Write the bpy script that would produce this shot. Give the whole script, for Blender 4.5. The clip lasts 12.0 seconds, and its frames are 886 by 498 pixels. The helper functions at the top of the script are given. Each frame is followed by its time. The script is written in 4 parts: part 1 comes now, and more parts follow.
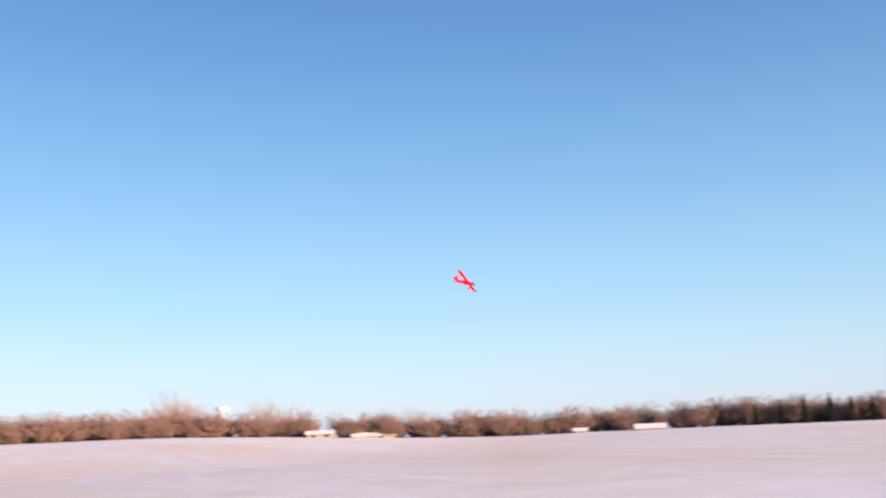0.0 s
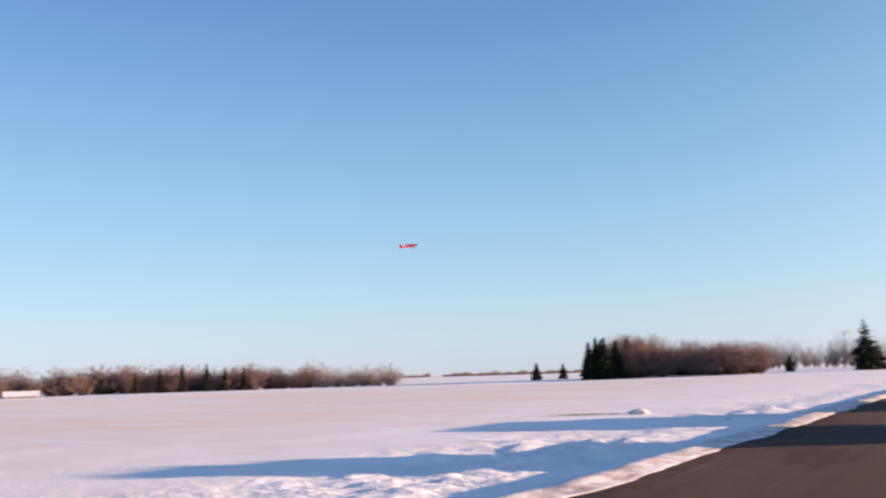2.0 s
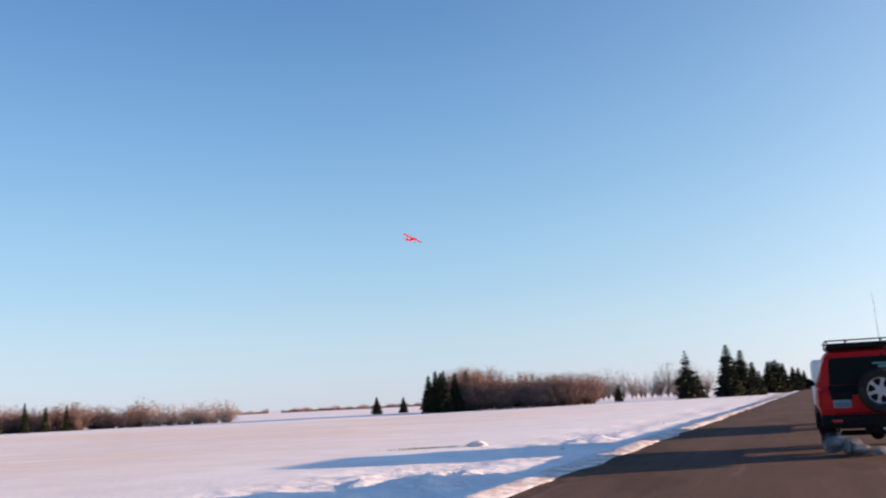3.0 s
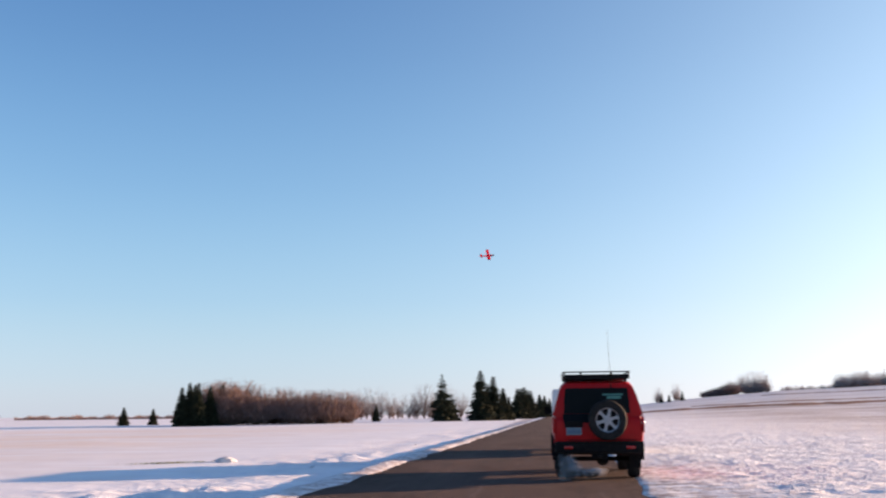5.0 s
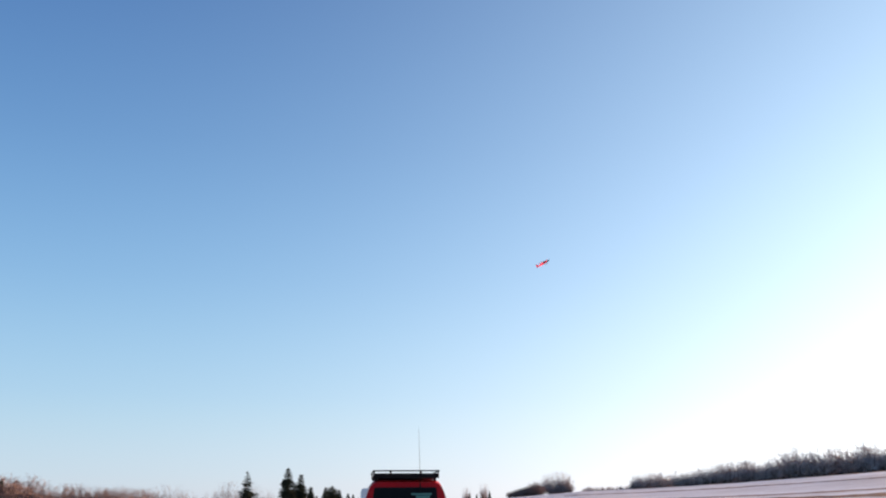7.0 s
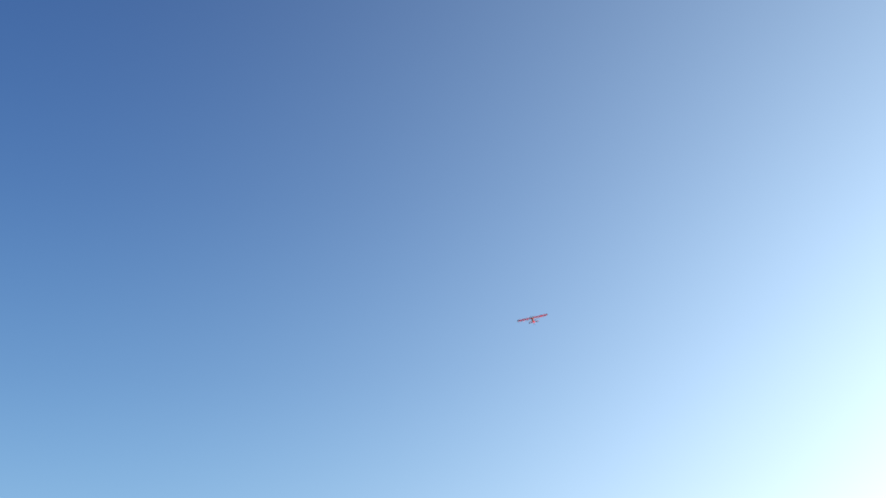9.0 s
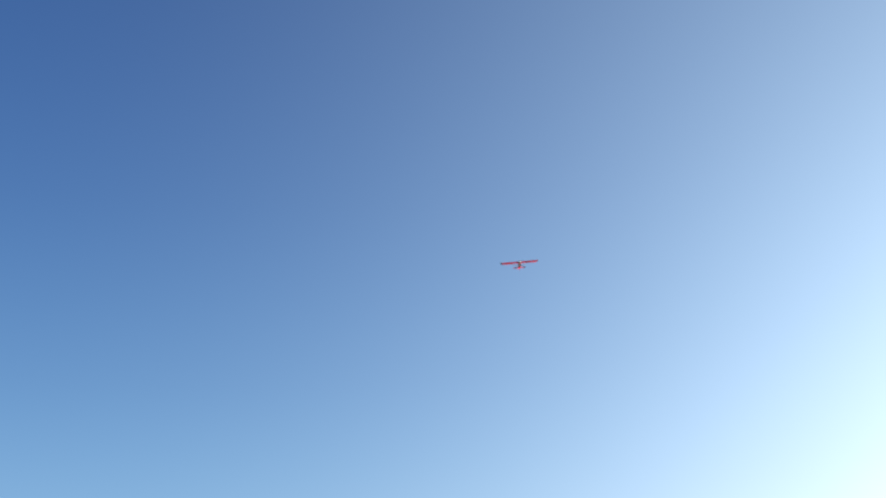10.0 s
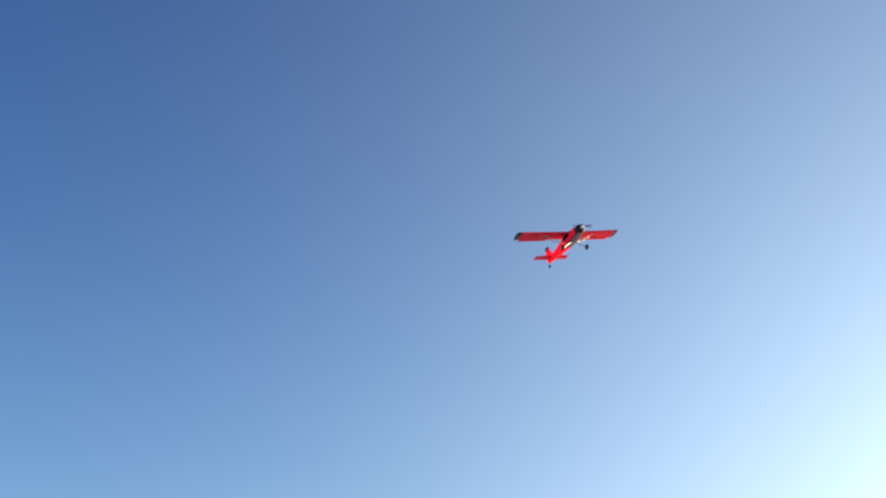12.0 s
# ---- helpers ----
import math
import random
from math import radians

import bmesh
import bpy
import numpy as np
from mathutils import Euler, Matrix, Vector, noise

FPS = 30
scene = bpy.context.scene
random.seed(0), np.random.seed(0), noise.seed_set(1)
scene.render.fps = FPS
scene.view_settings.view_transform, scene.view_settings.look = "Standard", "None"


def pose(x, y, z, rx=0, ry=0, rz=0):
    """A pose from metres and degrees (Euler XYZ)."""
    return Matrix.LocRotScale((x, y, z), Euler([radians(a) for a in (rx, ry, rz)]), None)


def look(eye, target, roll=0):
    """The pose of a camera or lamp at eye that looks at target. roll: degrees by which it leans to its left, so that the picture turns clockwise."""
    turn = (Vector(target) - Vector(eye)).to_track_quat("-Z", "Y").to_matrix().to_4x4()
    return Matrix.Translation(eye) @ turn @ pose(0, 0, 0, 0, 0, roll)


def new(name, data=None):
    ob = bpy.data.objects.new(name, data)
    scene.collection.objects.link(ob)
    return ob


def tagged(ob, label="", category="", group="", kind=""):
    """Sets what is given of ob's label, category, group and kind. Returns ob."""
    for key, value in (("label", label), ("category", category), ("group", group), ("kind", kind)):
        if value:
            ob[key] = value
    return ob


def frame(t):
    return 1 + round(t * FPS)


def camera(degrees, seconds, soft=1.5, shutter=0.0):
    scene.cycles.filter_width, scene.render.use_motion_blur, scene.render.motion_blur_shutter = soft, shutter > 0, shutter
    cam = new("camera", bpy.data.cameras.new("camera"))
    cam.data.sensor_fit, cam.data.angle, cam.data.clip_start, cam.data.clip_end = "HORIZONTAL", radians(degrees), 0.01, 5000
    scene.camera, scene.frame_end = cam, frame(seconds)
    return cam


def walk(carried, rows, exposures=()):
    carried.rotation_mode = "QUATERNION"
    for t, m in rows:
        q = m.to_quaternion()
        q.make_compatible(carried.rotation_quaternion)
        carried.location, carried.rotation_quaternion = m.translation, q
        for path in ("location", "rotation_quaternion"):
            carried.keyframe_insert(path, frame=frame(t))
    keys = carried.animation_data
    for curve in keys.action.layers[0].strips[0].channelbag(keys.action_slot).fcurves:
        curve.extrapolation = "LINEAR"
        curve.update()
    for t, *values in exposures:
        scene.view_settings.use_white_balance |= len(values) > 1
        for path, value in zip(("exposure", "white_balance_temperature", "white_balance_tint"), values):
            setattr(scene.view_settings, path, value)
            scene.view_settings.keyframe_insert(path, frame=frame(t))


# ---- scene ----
HEIGHT = 1.42

# seconds, x, heading (left of the road's line), pitch, roll
CAMERA_ROWS = [
    (0, -0.16, 67.81, 11.18, -2.61),
    (0.5, -0.16, 57.73, 10.78, -1.85),
    (1, -0.16, 47.14, 8.71, -1.70),
    (1.5, -0.16, 38.18, 7.23, -1.33),
    (2, -0.16, 30.75, 7.84, -1.72),
    (2.5, -0.16, 24.61, 9.11, -2.05),
    (3, -0.16, 20.59, 9.58, -2.72),
    (3.2, -0.16, 19.16, 9.73, -2.97),
    (4.0, -0.08, 13.00, 9.95, -1.70),
    (4.8, -0.08, 7.49, 10.15, -0.28),
    (5, 0, 6.01, 10.27, -0.52),
    (5.5, 0, 2.34, 10.57, 0.19),
    (6, 0, 0.51, 13.45, -0.08),
    (6.5, 0, -5.54, 15.05, 0.66),
    (7, 0, -5.77, 16.16, -0.40),
    (7.2, 0, -6.25, 16.57, -0.42),
    (8.0, 0, -6.78, 23.29, -2.70),
    (8.8, 0, -7.30, 30.00, -5.00),
    (9.0, 0, -7.30, 30.00, -5.00),
    (9.5, 0, -7.30, 29.50, -5.00),
    (10.0, 0, -6.30, 30.50, -5.50),
    (10.5, 0, -4.30, 31.50, -6.50),
    (11.0, 0, -4.30, 31.00, -7.00),
    (11.5, 0, -5.80, 30.50, -7.50),
    (12.0, 0, -11.80, 35.50, -1.00),
]


def aim(x, yaw, pitch, roll):
    return pose(x, 0, HEIGHT, 90 + pitch, 0, yaw) @ pose(0, 0, 0, 0, 0, roll)


cam = camera(52.06, 12.0, soft=2.2, shutter=0.4)
walk(cam, [(t, aim(x, yaw, pitch, roll)) for t, x, yaw, pitch, roll in CAMERA_ROWS],
     exposures=[(0.0, 0.09), (1.0, 0.06), (2.0, 0.0), (9.5, 0.0), (10.5, -0.08), (11.5, -0.08), (12.0, -0.03)])

# ------------------------------------------------------------------ light
SUN_AZ, SUN_EL = 60.0, 8.1          # clockwise from the road's line (+y), above the horizon
SUN_DIR = Vector((math.sin(radians(SUN_AZ)) * math.cos(radians(SUN_EL)),
                  math.cos(radians(SUN_AZ)) * math.cos(radians(SUN_EL)), math.sin(radians(SUN_EL))))

world = bpy.data.worlds.new("winter_sky")
scene.world = world
world.use_nodes = True
wn, wl = world.node_tree.nodes, world.node_tree.links
wn.clear()


def wnode(kind, **kw):
    n = wn.new(kind)
    for k, v in kw.items():
        n.inputs[k].default_value = v
    return n


def wmath(op, a, b):
    n = wn.new("ShaderNodeMath")
    n.operation = op
    for i, v in enumerate((a, b)):
        if isinstance(v, (int, float)):
            n.inputs[i].default_value = v
        else:
            wl.new(v, n.inputs[i])
    return n.outputs[0]


sky = wn.new("ShaderNodeTexSky")
sky.sky_type, sky.sun_disc = "NISHITA", False
sky.sun_elevation, sky.sun_rotation = radians(SUN_EL), radians(SUN_AZ)
sky.air_density, sky.dust_density, sky.ozone_density = 1.0, 0.6, 1.6
coord = wn.new("ShaderNodeTexCoord")
sep = wn.new("ShaderNodeSeparateXYZ")
wl.new(coord.outputs["Generated"], sep.inputs[0])
ramp = wn.new("ShaderNodeValToRGB")
ramp.color_ramp.interpolation = "B_SPLINE"
SKY_STOPS = [(0.00, (0.72, 0.78, 0.91)), (0.04, (0.69, 0.85, 1.00)), (0.12, (0.48, 0.77, 1.02)), (0.24, (0.28, 0.56, 0.92)),
             (0.38, (0.155, 0.36, 0.72)), (0.55, (0.075, 0.205, 0.53)), (0.75, (0.04, 0.12, 0.37)), (1.00, (0.025, 0.08, 0.28))]
el = ramp.color_ramp.elements
while len(el) < len(SKY_STOPS):
    el.new(0.5)
for e, (p, c) in zip(el, SKY_STOPS):
    e.position, e.color = p, (*c, 1)
wl.new(sep.outputs[2], ramp.inputs[0])
dot = wn.new("ShaderNodeVectorMath")
dot.operation = "DOT_PRODUCT"
wl.new(coord.outputs["Generated"], dot.inputs[0])
dot.inputs[1].default_value = SUN_DIR
near = wmath("MAXIMUM", dot.outputs["Value"], 0.0)
low_air = wmath("SUBTRACT", 1.0, wmath("MAXIMUM", sep.outputs[2], 0.0))
# exponent, strength, how strongly it keeps to the low air, colour
GLOW = ((2.0, 0.42, 0.0, (0.74, 1.00, 1.16)), (6.0, 1.0, 0.8, (0.82, 1.0, 1.0)), (3.0, 0.52, 4.5, (1.85, 1.0, 0.75)), (40.0, 3.0, 2.0, (1.0, 0.92, 0.80)))
# a clear sky is darkest across from the low sun and brightens again behind the viewer
base = wn.new("ShaderNodeVectorMath")
base.operation = "SCALE"
wl.new(ramp.outputs[0], base.inputs[0])
wl.new(wmath("SUBTRACT", 1.0, wmath("MULTIPLY", dot.outputs["Value"], 0.20)), base.inputs["Scale"])
total = base.outputs[0]
for power, strength, low, colour in GLOW:
    g = wmath("MULTIPLY", wmath("MULTIPLY", wmath("POWER", near, power), strength), wmath("POWER", low_air, low))
    mul = wn.new("ShaderNodeVectorMath")
    mul.operation = "SCALE"
    mul.inputs[0].default_value = colour
    wl.new(g, mul.inputs["Scale"])
    add = wn.new("ShaderNodeVectorMath")
    add.operation = "ADD"
    wl.new(total, add.inputs[0])
    wl.new(mul.outputs[0], add.inputs[1])
    total = add.outputs[0]
# the clear-sky model carries part of the light, the haze of a cold evening the rest
scaled = wn.new("ShaderNodeVectorMath")
scaled.operation = "SCALE"
wl.new(sky.outputs[0], scaled.inputs[0])
scaled.inputs["Scale"].default_value = 0.10
mixed = wn.new("ShaderNodeMix")
mixed.data_type = "RGBA"
mixed.inputs["Factor"].default_value = 0.80
wl.new(scaled.outputs[0], mixed.inputs["A"])
wl.new(total, mixed.inputs["B"])
back = wn.new("ShaderNodeBackground")
back.inputs["Strength"].default_value = 1.0
wl.new(mixed.outputs["Result"], back.inputs["Color"])
wout = wn.new("ShaderNodeOutputWorld")
wl.new(back.outputs[0], wout.inputs[0])

sun_data = bpy.data.lights.new("sun", "SUN")
sun_data.energy, sun_data.angle, sun_data.color = 13.6, radians(0.6), (1.0, 0.63, 0.40)
sun = new("sun", sun_data)
sun.matrix_world = look(SUN_DIR * 100, (0, 0, 0))

# ------------------------------------------------------------------ materials


class Mat:
    """A small builder of node materials."""

    def __init__(self, name, rough=0.6, metal=0.0, colour=(0.5, 0.5, 0.5), spec=0.5):
        self.m = bpy.data.materials.new(name)
        self.m.use_nodes = True
        self.n, self.l = self.m.node_tree.nodes, self.m.node_tree.links
        self.b = self.n["Principled BSDF"]
        self.b.inputs["Roughness"].default_value = rough
        self.b.inputs["Metallic"].default_value = metal
        self.b.inputs["Specular IOR Level"].default_value = spec
        self.b.inputs["Base Color"].default_value = (*colour, 1)
        self.place = self.n.new("ShaderNodeTexCoord").outputs["Object"]

    def noise(self, scale, detail=4.0, rough=0.55, stretch=None):
        v = self.place
        if stretch:
            mp = self.n.new("ShaderNodeMapping")
            mp.inputs["Scale"].default_value = stretch
            self.l.new(v, mp.inputs[0])
            v = mp.outputs[0]
        t = self.n.new("ShaderNodeTexNoise")
        t.inputs["Scale"].default_value, t.inputs["Detail"].default_value, t.inputs["Roughness"].default_value = scale, detail, rough
        self.l.new(v, t.inputs["Vector"])
        return t.outputs["Fac"]

    def range(self, v, a, b, c=0.0, d=1.0):
        r = self.n.new("ShaderNodeMapRange")
        for i, x in enumerate((a, b, c, d)):
            r.inputs[i + 1].default_value = x
        self.l.new(v, r.inputs[0])
        return r.outputs[0]

    def op(self, kind, a, b=0.0):
        m = self.n.new("ShaderNodeMath")
        m.operation = kind
        for i, v in enumerate((a, b)):
            if isinstance(v, (int, float)):
                m.inputs[i].default_value = v
            else:
                self.l.new(v, m.inputs[i])
        return m.outputs[0]

    def mix(self, f, a, b):
        m = self.n.new("ShaderNodeMix")
        m.data_type = "RGBA"
        if isinstance(f, (int, float)):
            m.inputs["Factor"].default_value = f
        else:
            self.l.new(f, m.inputs["Factor"])
        for k, v in (("A", a), ("B", b)):
            if isinstance(v, tuple):
                m.inputs[k].default_value = (*v, 1)
            else:
                self.l.new(v, m.inputs[k])
        return m.outputs["Result"]

    def colour(self, v):
        self.l.new(v, self.b.inputs["Base Color"])

    def rough(self, v):
        self.l.new(v, self.b.inputs["Roughness"])

    def bump(self, v, dist, strength=1.0):
        bp = self.n.new("ShaderNodeBump")
        bp.inputs["Distance"].default_value, bp.inputs["Strength"].default_value = dist, strength
        self.l.new(v, bp.inputs["Height"])
        if self.b.inputs["Normal"].is_linked:
            self.l.new(self.b.inputs["Normal"].links[0].from_socket, bp.inputs["Normal"])
        self.l.new(bp.outputs[0], self.b.inputs["Normal"])

    def rand(self, lo, hi, island=False):
        o = (self.n.new("ShaderNodeNewGeometry").outputs["Random Per Island"] if island
             else self.n.new("ShaderNodeObjectInfo").outputs["Random"])
        return self.range(o, 0, 1, lo, hi)


def mottled(name, a, b, scale=6.0, rough=0.6, metal=0.0, spec=0.5, bump=0.0, island=0.0):
    k = Mat(name, rough, metal, a, spec)
    col = k.mix(k.range(k.noise(scale), 0.3, 0.7), a, b)
    if island:
        hsv = k.n.new("ShaderNodeHueSaturation")
        k.l.new(k.rand(1 - island, 1 + island, True), hsv.inputs["Value"])
        k.l.new(col, hsv.inputs["Color"])
        col = hsv.outputs[0]
    k.colour(col)
    k.rough(k.range(k.noise(scale * 3), 0.3, 0.7, max(0.02, rough - 0.08), min(1, rough + 0.08)))
    if bump:
        k.bump(k.noise(scale * 8, 3), bump)
    return k.m


def snow_material():
    k = Mat("snow_and_stubble", 0.75, spec=0.25)
    xyz = k.n.new("ShaderNodeSeparateXYZ")
    k.l.new(k.place, xyz.inputs[0])
    clean = (0.90, 0.91, 0.93)
    crust = (0.79, 0.78, 0.79)
    stubble = (0.82, 0.63, 0.46)
    soil = (0.23, 0.13, 0.09)
    snow = k.mix(k.range(k.noise(0.35, 5), 0.35, 0.7), clean, crust)
    # stubble showing through thin snow, away from the road
    left = k.range(xyz.outputs[0], -12.0, -30.0)
    right = k.range(xyz.outputs[0], 11.0, 40.0)
    away = k.n.new("ShaderNodeVectorMath")
    away.operation = "LENGTH"
    k.l.new(k.place, away.inputs[0])
    left = k.op("MULTIPLY", left, k.range(away.outputs["Value"], 122, 160, 1.0, 0.08))
    right = k.op("MULTIPLY", right, k.range(away.outputs["Value"], 245, 222, 0.62, 1.0))
    field = k.op("MAXIMUM", left, k.op("MULTIPLY", right, 1.45))
    drift = k.range(k.noise(0.045, 6, 0.6, (0.5, 1.3, 1)), 0.36, 0.62, 1.0, 0.25)
    rows = k.range(k.noise(2.4, 4, 0.7, (1, 0.35, 1)), 0.20, 0.80)
    thin = k.op("MULTIPLY", k.op("MULTIPLY", field, drift), k.op("MULTIPLY", k.op("ADD", rows, 0.55), 0.62))
    col = k.mix(thin, snow, k.mix(k.range(xyz.outputs[0], 5.0, 12.0), stubble, (0.40, 0.32, 0.28)))
    # bright wind-blown patches of deeper snow
    patch = k.range(k.noise(0.16, 4, 0.6, (0.30, 1.9, 1)), 0.60, 0.64)
    col = k.mix(k.op("MULTIPLY", patch, 0.75), col, clean)
    # dirt thrown up along the shoulder
    shoulder = k.op("MULTIPLY", k.range(xyz.outputs[0], 1.2, 1.8), k.range(xyz.outputs[0], 5.4, 2.4))
    dirt = k.op("MULTIPLY", shoulder, k.range(k.noise(2.2, 6, 0.78, (0.8, 1.0, 1)), 0.47, 0.57))
    verge = k.op("MULTIPLY", k.range(xyz.outputs[0], -5.5, -4.5), k.range(k.noise(2.6, 6, 0.75, (1, 0.6, 1)), 0.38, 0.60))
    verge = k.op("MULTIPLY", verge, k.range(xyz.outputs[0], -1.5, -2.5))
    col = k.mix(k.op("MULTIPLY", k.op("MAXIMUM", dirt, verge), 0.8), col, soil)
    k.colour(col)
    k.bump(k.noise(0.7, 5, 0.6, (1, 0.5, 1)), 0.05, 0.3)
    k.bump(k.noise(5.0, 4, 0.6), 0.03, 0.5)
    # broken crust on the ploughed bank and the trodden shoulder
    bank = k.op("MULTIPLY", k.range(xyz.outputs[0], -13.0, -9.0), k.range(xyz.outputs[0], -4.2, -5.2))
    trodden = k.op("MULTIPLY", k.range(xyz.outputs[0], 1.8, 4.5), k.range(xyz.outputs[0], 130.0, 40.0))
    crust = k.op("MULTIPLY", k.op("SUBTRACT", k.noise(1.5, 6, 0.65, (0.7, 1.2, 1)), 0.5), bank)
    k.bump(crust, 0.18, 0.8)
    k.bump(k.op("MULTIPLY", k.op("SUBTRACT", k.noise(1.7, 6, 0.68, (0.7, 1.1, 1)), 0.5), trodden), 0.20, 0.9)
    k.bump(k.op("MULTIPLY", k.op("SUBTRACT", k.noise(0.55, 6, 0.7, (1.2, 0.8, 1)), 0.5), trodden), 0.45, 0.8)
    return k.m


def asphalt_material():
    k = Mat("asphalt", 0.95, spec=0.05)
    base = k.mix(k.range(k.noise(0.5, 5, 0.6, (1.2, 0.25, 1)), 0.3, 0.7), (0.042, 0.029, 0.026), (0.092, 0.063, 0.054))
    grit = k.mix(k.range(k.noise(45, 3, 0.7), 0.35, 0.7), base, (0.155, 0.110, 0.092))
    tracks = k.range(k.noise(1.1, 4, 0.6, (1.6, 0.05, 1)), 0.52, 0.64)
    grit = k.mix(k.op("MULTIPLY", tracks, 0.45), grit, (0.075, 0.060, 0.052))
    salt = k.range(k.noise(0.8, 6, 0.65, (2.2, 0.12, 1)), 0.60, 0.72)
    col = k.mix(k.op("MULTIPLY", salt, 0.35), grit, (0.26, 0.205, 0.185))
    # loose gravel and old patches along both margins
    xyz = k.n.new("ShaderNodeSeparateXYZ")
    k.l.new(k.place, xyz.inputs[0])
    across = k.op("SUBTRACT", xyz.outputs[0], k.op("MULTIPLY", k.op("SUBTRACT", xyz.outputs[1], 9.0), 0.021))
    margin = k.op("MAXIMUM", k.range(across, -3.4, -4.4), k.range(across, 0.9, 1.6))
    gravel = k.op("MULTIPLY", margin, k.range(k.noise(3.0, 6, 0.75, (1, 0.5, 1)), 0.42, 0.6))
    col = k.mix(k.op("MULTIPLY", gravel, 0.7), col, (0.045, 0.030, 0.026))
    repair = k.range(k.noise(0.32, 3, 0.5, (1.4, 0.5, 1)), 0.56, 0.60)
    k.colour(k.mix(k.op("MULTIPLY", repair, 0.4), col, (0.060, 0.043, 0.038)))
    k.bump(k.noise(38, 4, 0.75), 0.012, 0.9)
    k.bump(k.noise(1.6, 4, 0.6, (1, 0.4, 1)), 0.03, 0.6)
    return k.m


def paint(name, a, b, rough=0.25, coat=0.6):
    k = Mat(name, rough, 0.0, a)
    k.colour(k.mix(k.range(k.noise(3.0, 5), 0.35, 0.75), a, b))
    k.rough(k.range(k.noise(9, 4), 0.3, 0.7, rough * 0.8, rough * 1.5))
    k.b.inputs["Specular IOR Level"].default_value = 0.15
    k.b.inputs["Coat Weight"].default_value = coat
    k.b.inputs["Coat Roughness"].default_value = 0.08
    return k.m


def film_material(name, a, b):
    """Thin heat-shrunk covering: glossy, and the light shows through it."""
    k = Mat(name, 0.42, 0.0, a, 0.2)
    col = k.mix(k.range(k.noise(5.0, 4), 0.35, 0.7), a, b)
    k.colour(col)
    thin = k.n.new("ShaderNodeBsdfTranslucent")
    k.l.new(col, thin.inputs[0])
    mixer = k.n.new("ShaderNodeMixShader")
    mixer.inputs[0].default_value = 0.6
    k.l.new(k.b.outputs[0], mixer.inputs[1])
    k.l.new(thin.outputs[0], mixer.inputs[2])
    k.l.new(mixer.outputs[0], k.n["Material Output"].inputs["Surface"])
    return k.m


def glass(name, tint=(0.008, 0.010, 0.012)):
    k = Mat(name, 0.06, 0.0, tint, 0.03)
    k.rough(k.range(k.noise(14, 4), 0.3, 0.7, 0.03, 0.12))
    return k.m


def vapour_material():
    k = Mat("vapour", 1.0, 0.0, (0.85, 0.86, 0.88), 0.0)
    clear = k.n.new("ShaderNodeBsdfTransparent")
    mixer = k.n.new("ShaderNodeMixShader")
    k.l.new(k.range(k.noise(7.0, 4), 0.36, 0.72, 0.0, 0.14), mixer.inputs[0])
    k.l.new(clear.outputs[0], mixer.inputs[1])
    k.l.new(k.b.outputs[0], mixer.inputs[2])
    k.l.new(mixer.outputs[0], k.n["Material Output"].inputs["Surface"])
    return k.m


SNOW, ASPHALT = snow_material(), asphalt_material()
TWIG = mottled("bare_twigs", (0.195, 0.128, 0.110), (0.295, 0.202, 0.174), 1.2, 0.9, spec=0.1, island=0.35)
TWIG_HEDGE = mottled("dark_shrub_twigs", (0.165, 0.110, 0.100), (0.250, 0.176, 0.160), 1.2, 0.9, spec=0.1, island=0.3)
# greyed and lightened: haze over distant trees is put into this colour
TWIG_HAZE = mottled("grey_twigs", (0.26, 0.215, 0.205), (0.36, 0.305, 0.29), 1.2, 0.9, spec=0.1, island=0.3)
# the paleness is distance haze put into the twig colour
TWIG_FAR_HAZE = mottled("pale_twigs", (0.40, 0.33, 0.31), (0.52, 0.44, 0.41), 1.2, 0.95, spec=0.05, island=0.25)
BARK = mottled("bark", (0.09, 0.06, 0.045), (0.16, 0.11, 0.085), 5, 0.95, spec=0.1, bump=0.02)
NEEDLE = mottled("spruce_needles", (0.013, 0.019, 0.012), (0.028, 0.033, 0.017), 2.0, 0.85, spec=0.15, island=0.4)
RED = paint("red_car_paint", (0.47, 0.006, 0.008), (0.37, 0.006, 0.008), 0.38, 0.06)
BLACK = mottled("black_plastic", (0.006, 0.006, 0.007), (0.014, 0.013, 0.013), 9, 0.65, spec=0.08)
RUBBER = mottled("tyre_rubber", (0.012, 0.012, 0.013), (0.030, 0.028, 0.026), 12, 0.85, spec=0.2, bump=0.004)
ALLOY = mottled("alloy", (0.40, 0.40, 0.41), (0.30, 0.30, 0.31), 10, 0.45, 0.5)
CHROME = mottled("bright_metal", (0.75, 0.75, 0.76), (0.6, 0.6, 0.62), 8, 0.18, 1.0)
GLASS = glass("dark_glass")
LAMP_RED = mottled("red_lens", (0.45, 0.012, 0.010), (0.30, 0.01, 0.01), 20, 0.15)
LAMP_AMBER = mottled("amber_lens", (0.55, 0.17, 0.02), (0.42, 0.12, 0.02), 20, 0.15)
LAMP_CLEAR = mottled("clear_lens", (0.75, 0.76, 0.78), (0.6, 0.62, 0.64), 20, 0.1)
PLATE = mottled("plate_blue_white", (0.13, 0.20, 0.24), (0.18, 0.26, 0.29), 12, 0.4)
PLATE_INK = mottled("plate_ink", (0.06, 0.10, 0.20), (0.08, 0.13, 0.24), 20, 0.5)
# colour of a reflection painted on the rear glass
GREEN_REFLECTION = mottled("green_sticker", (0.035, 0.18, 0.15), (0.06, 0.23, 0.20), 12, 0.4)
FILM_RED = film_material("red_film_covering", (0.93, 0.030, 0.085), (0.86, 0.026, 0.078))
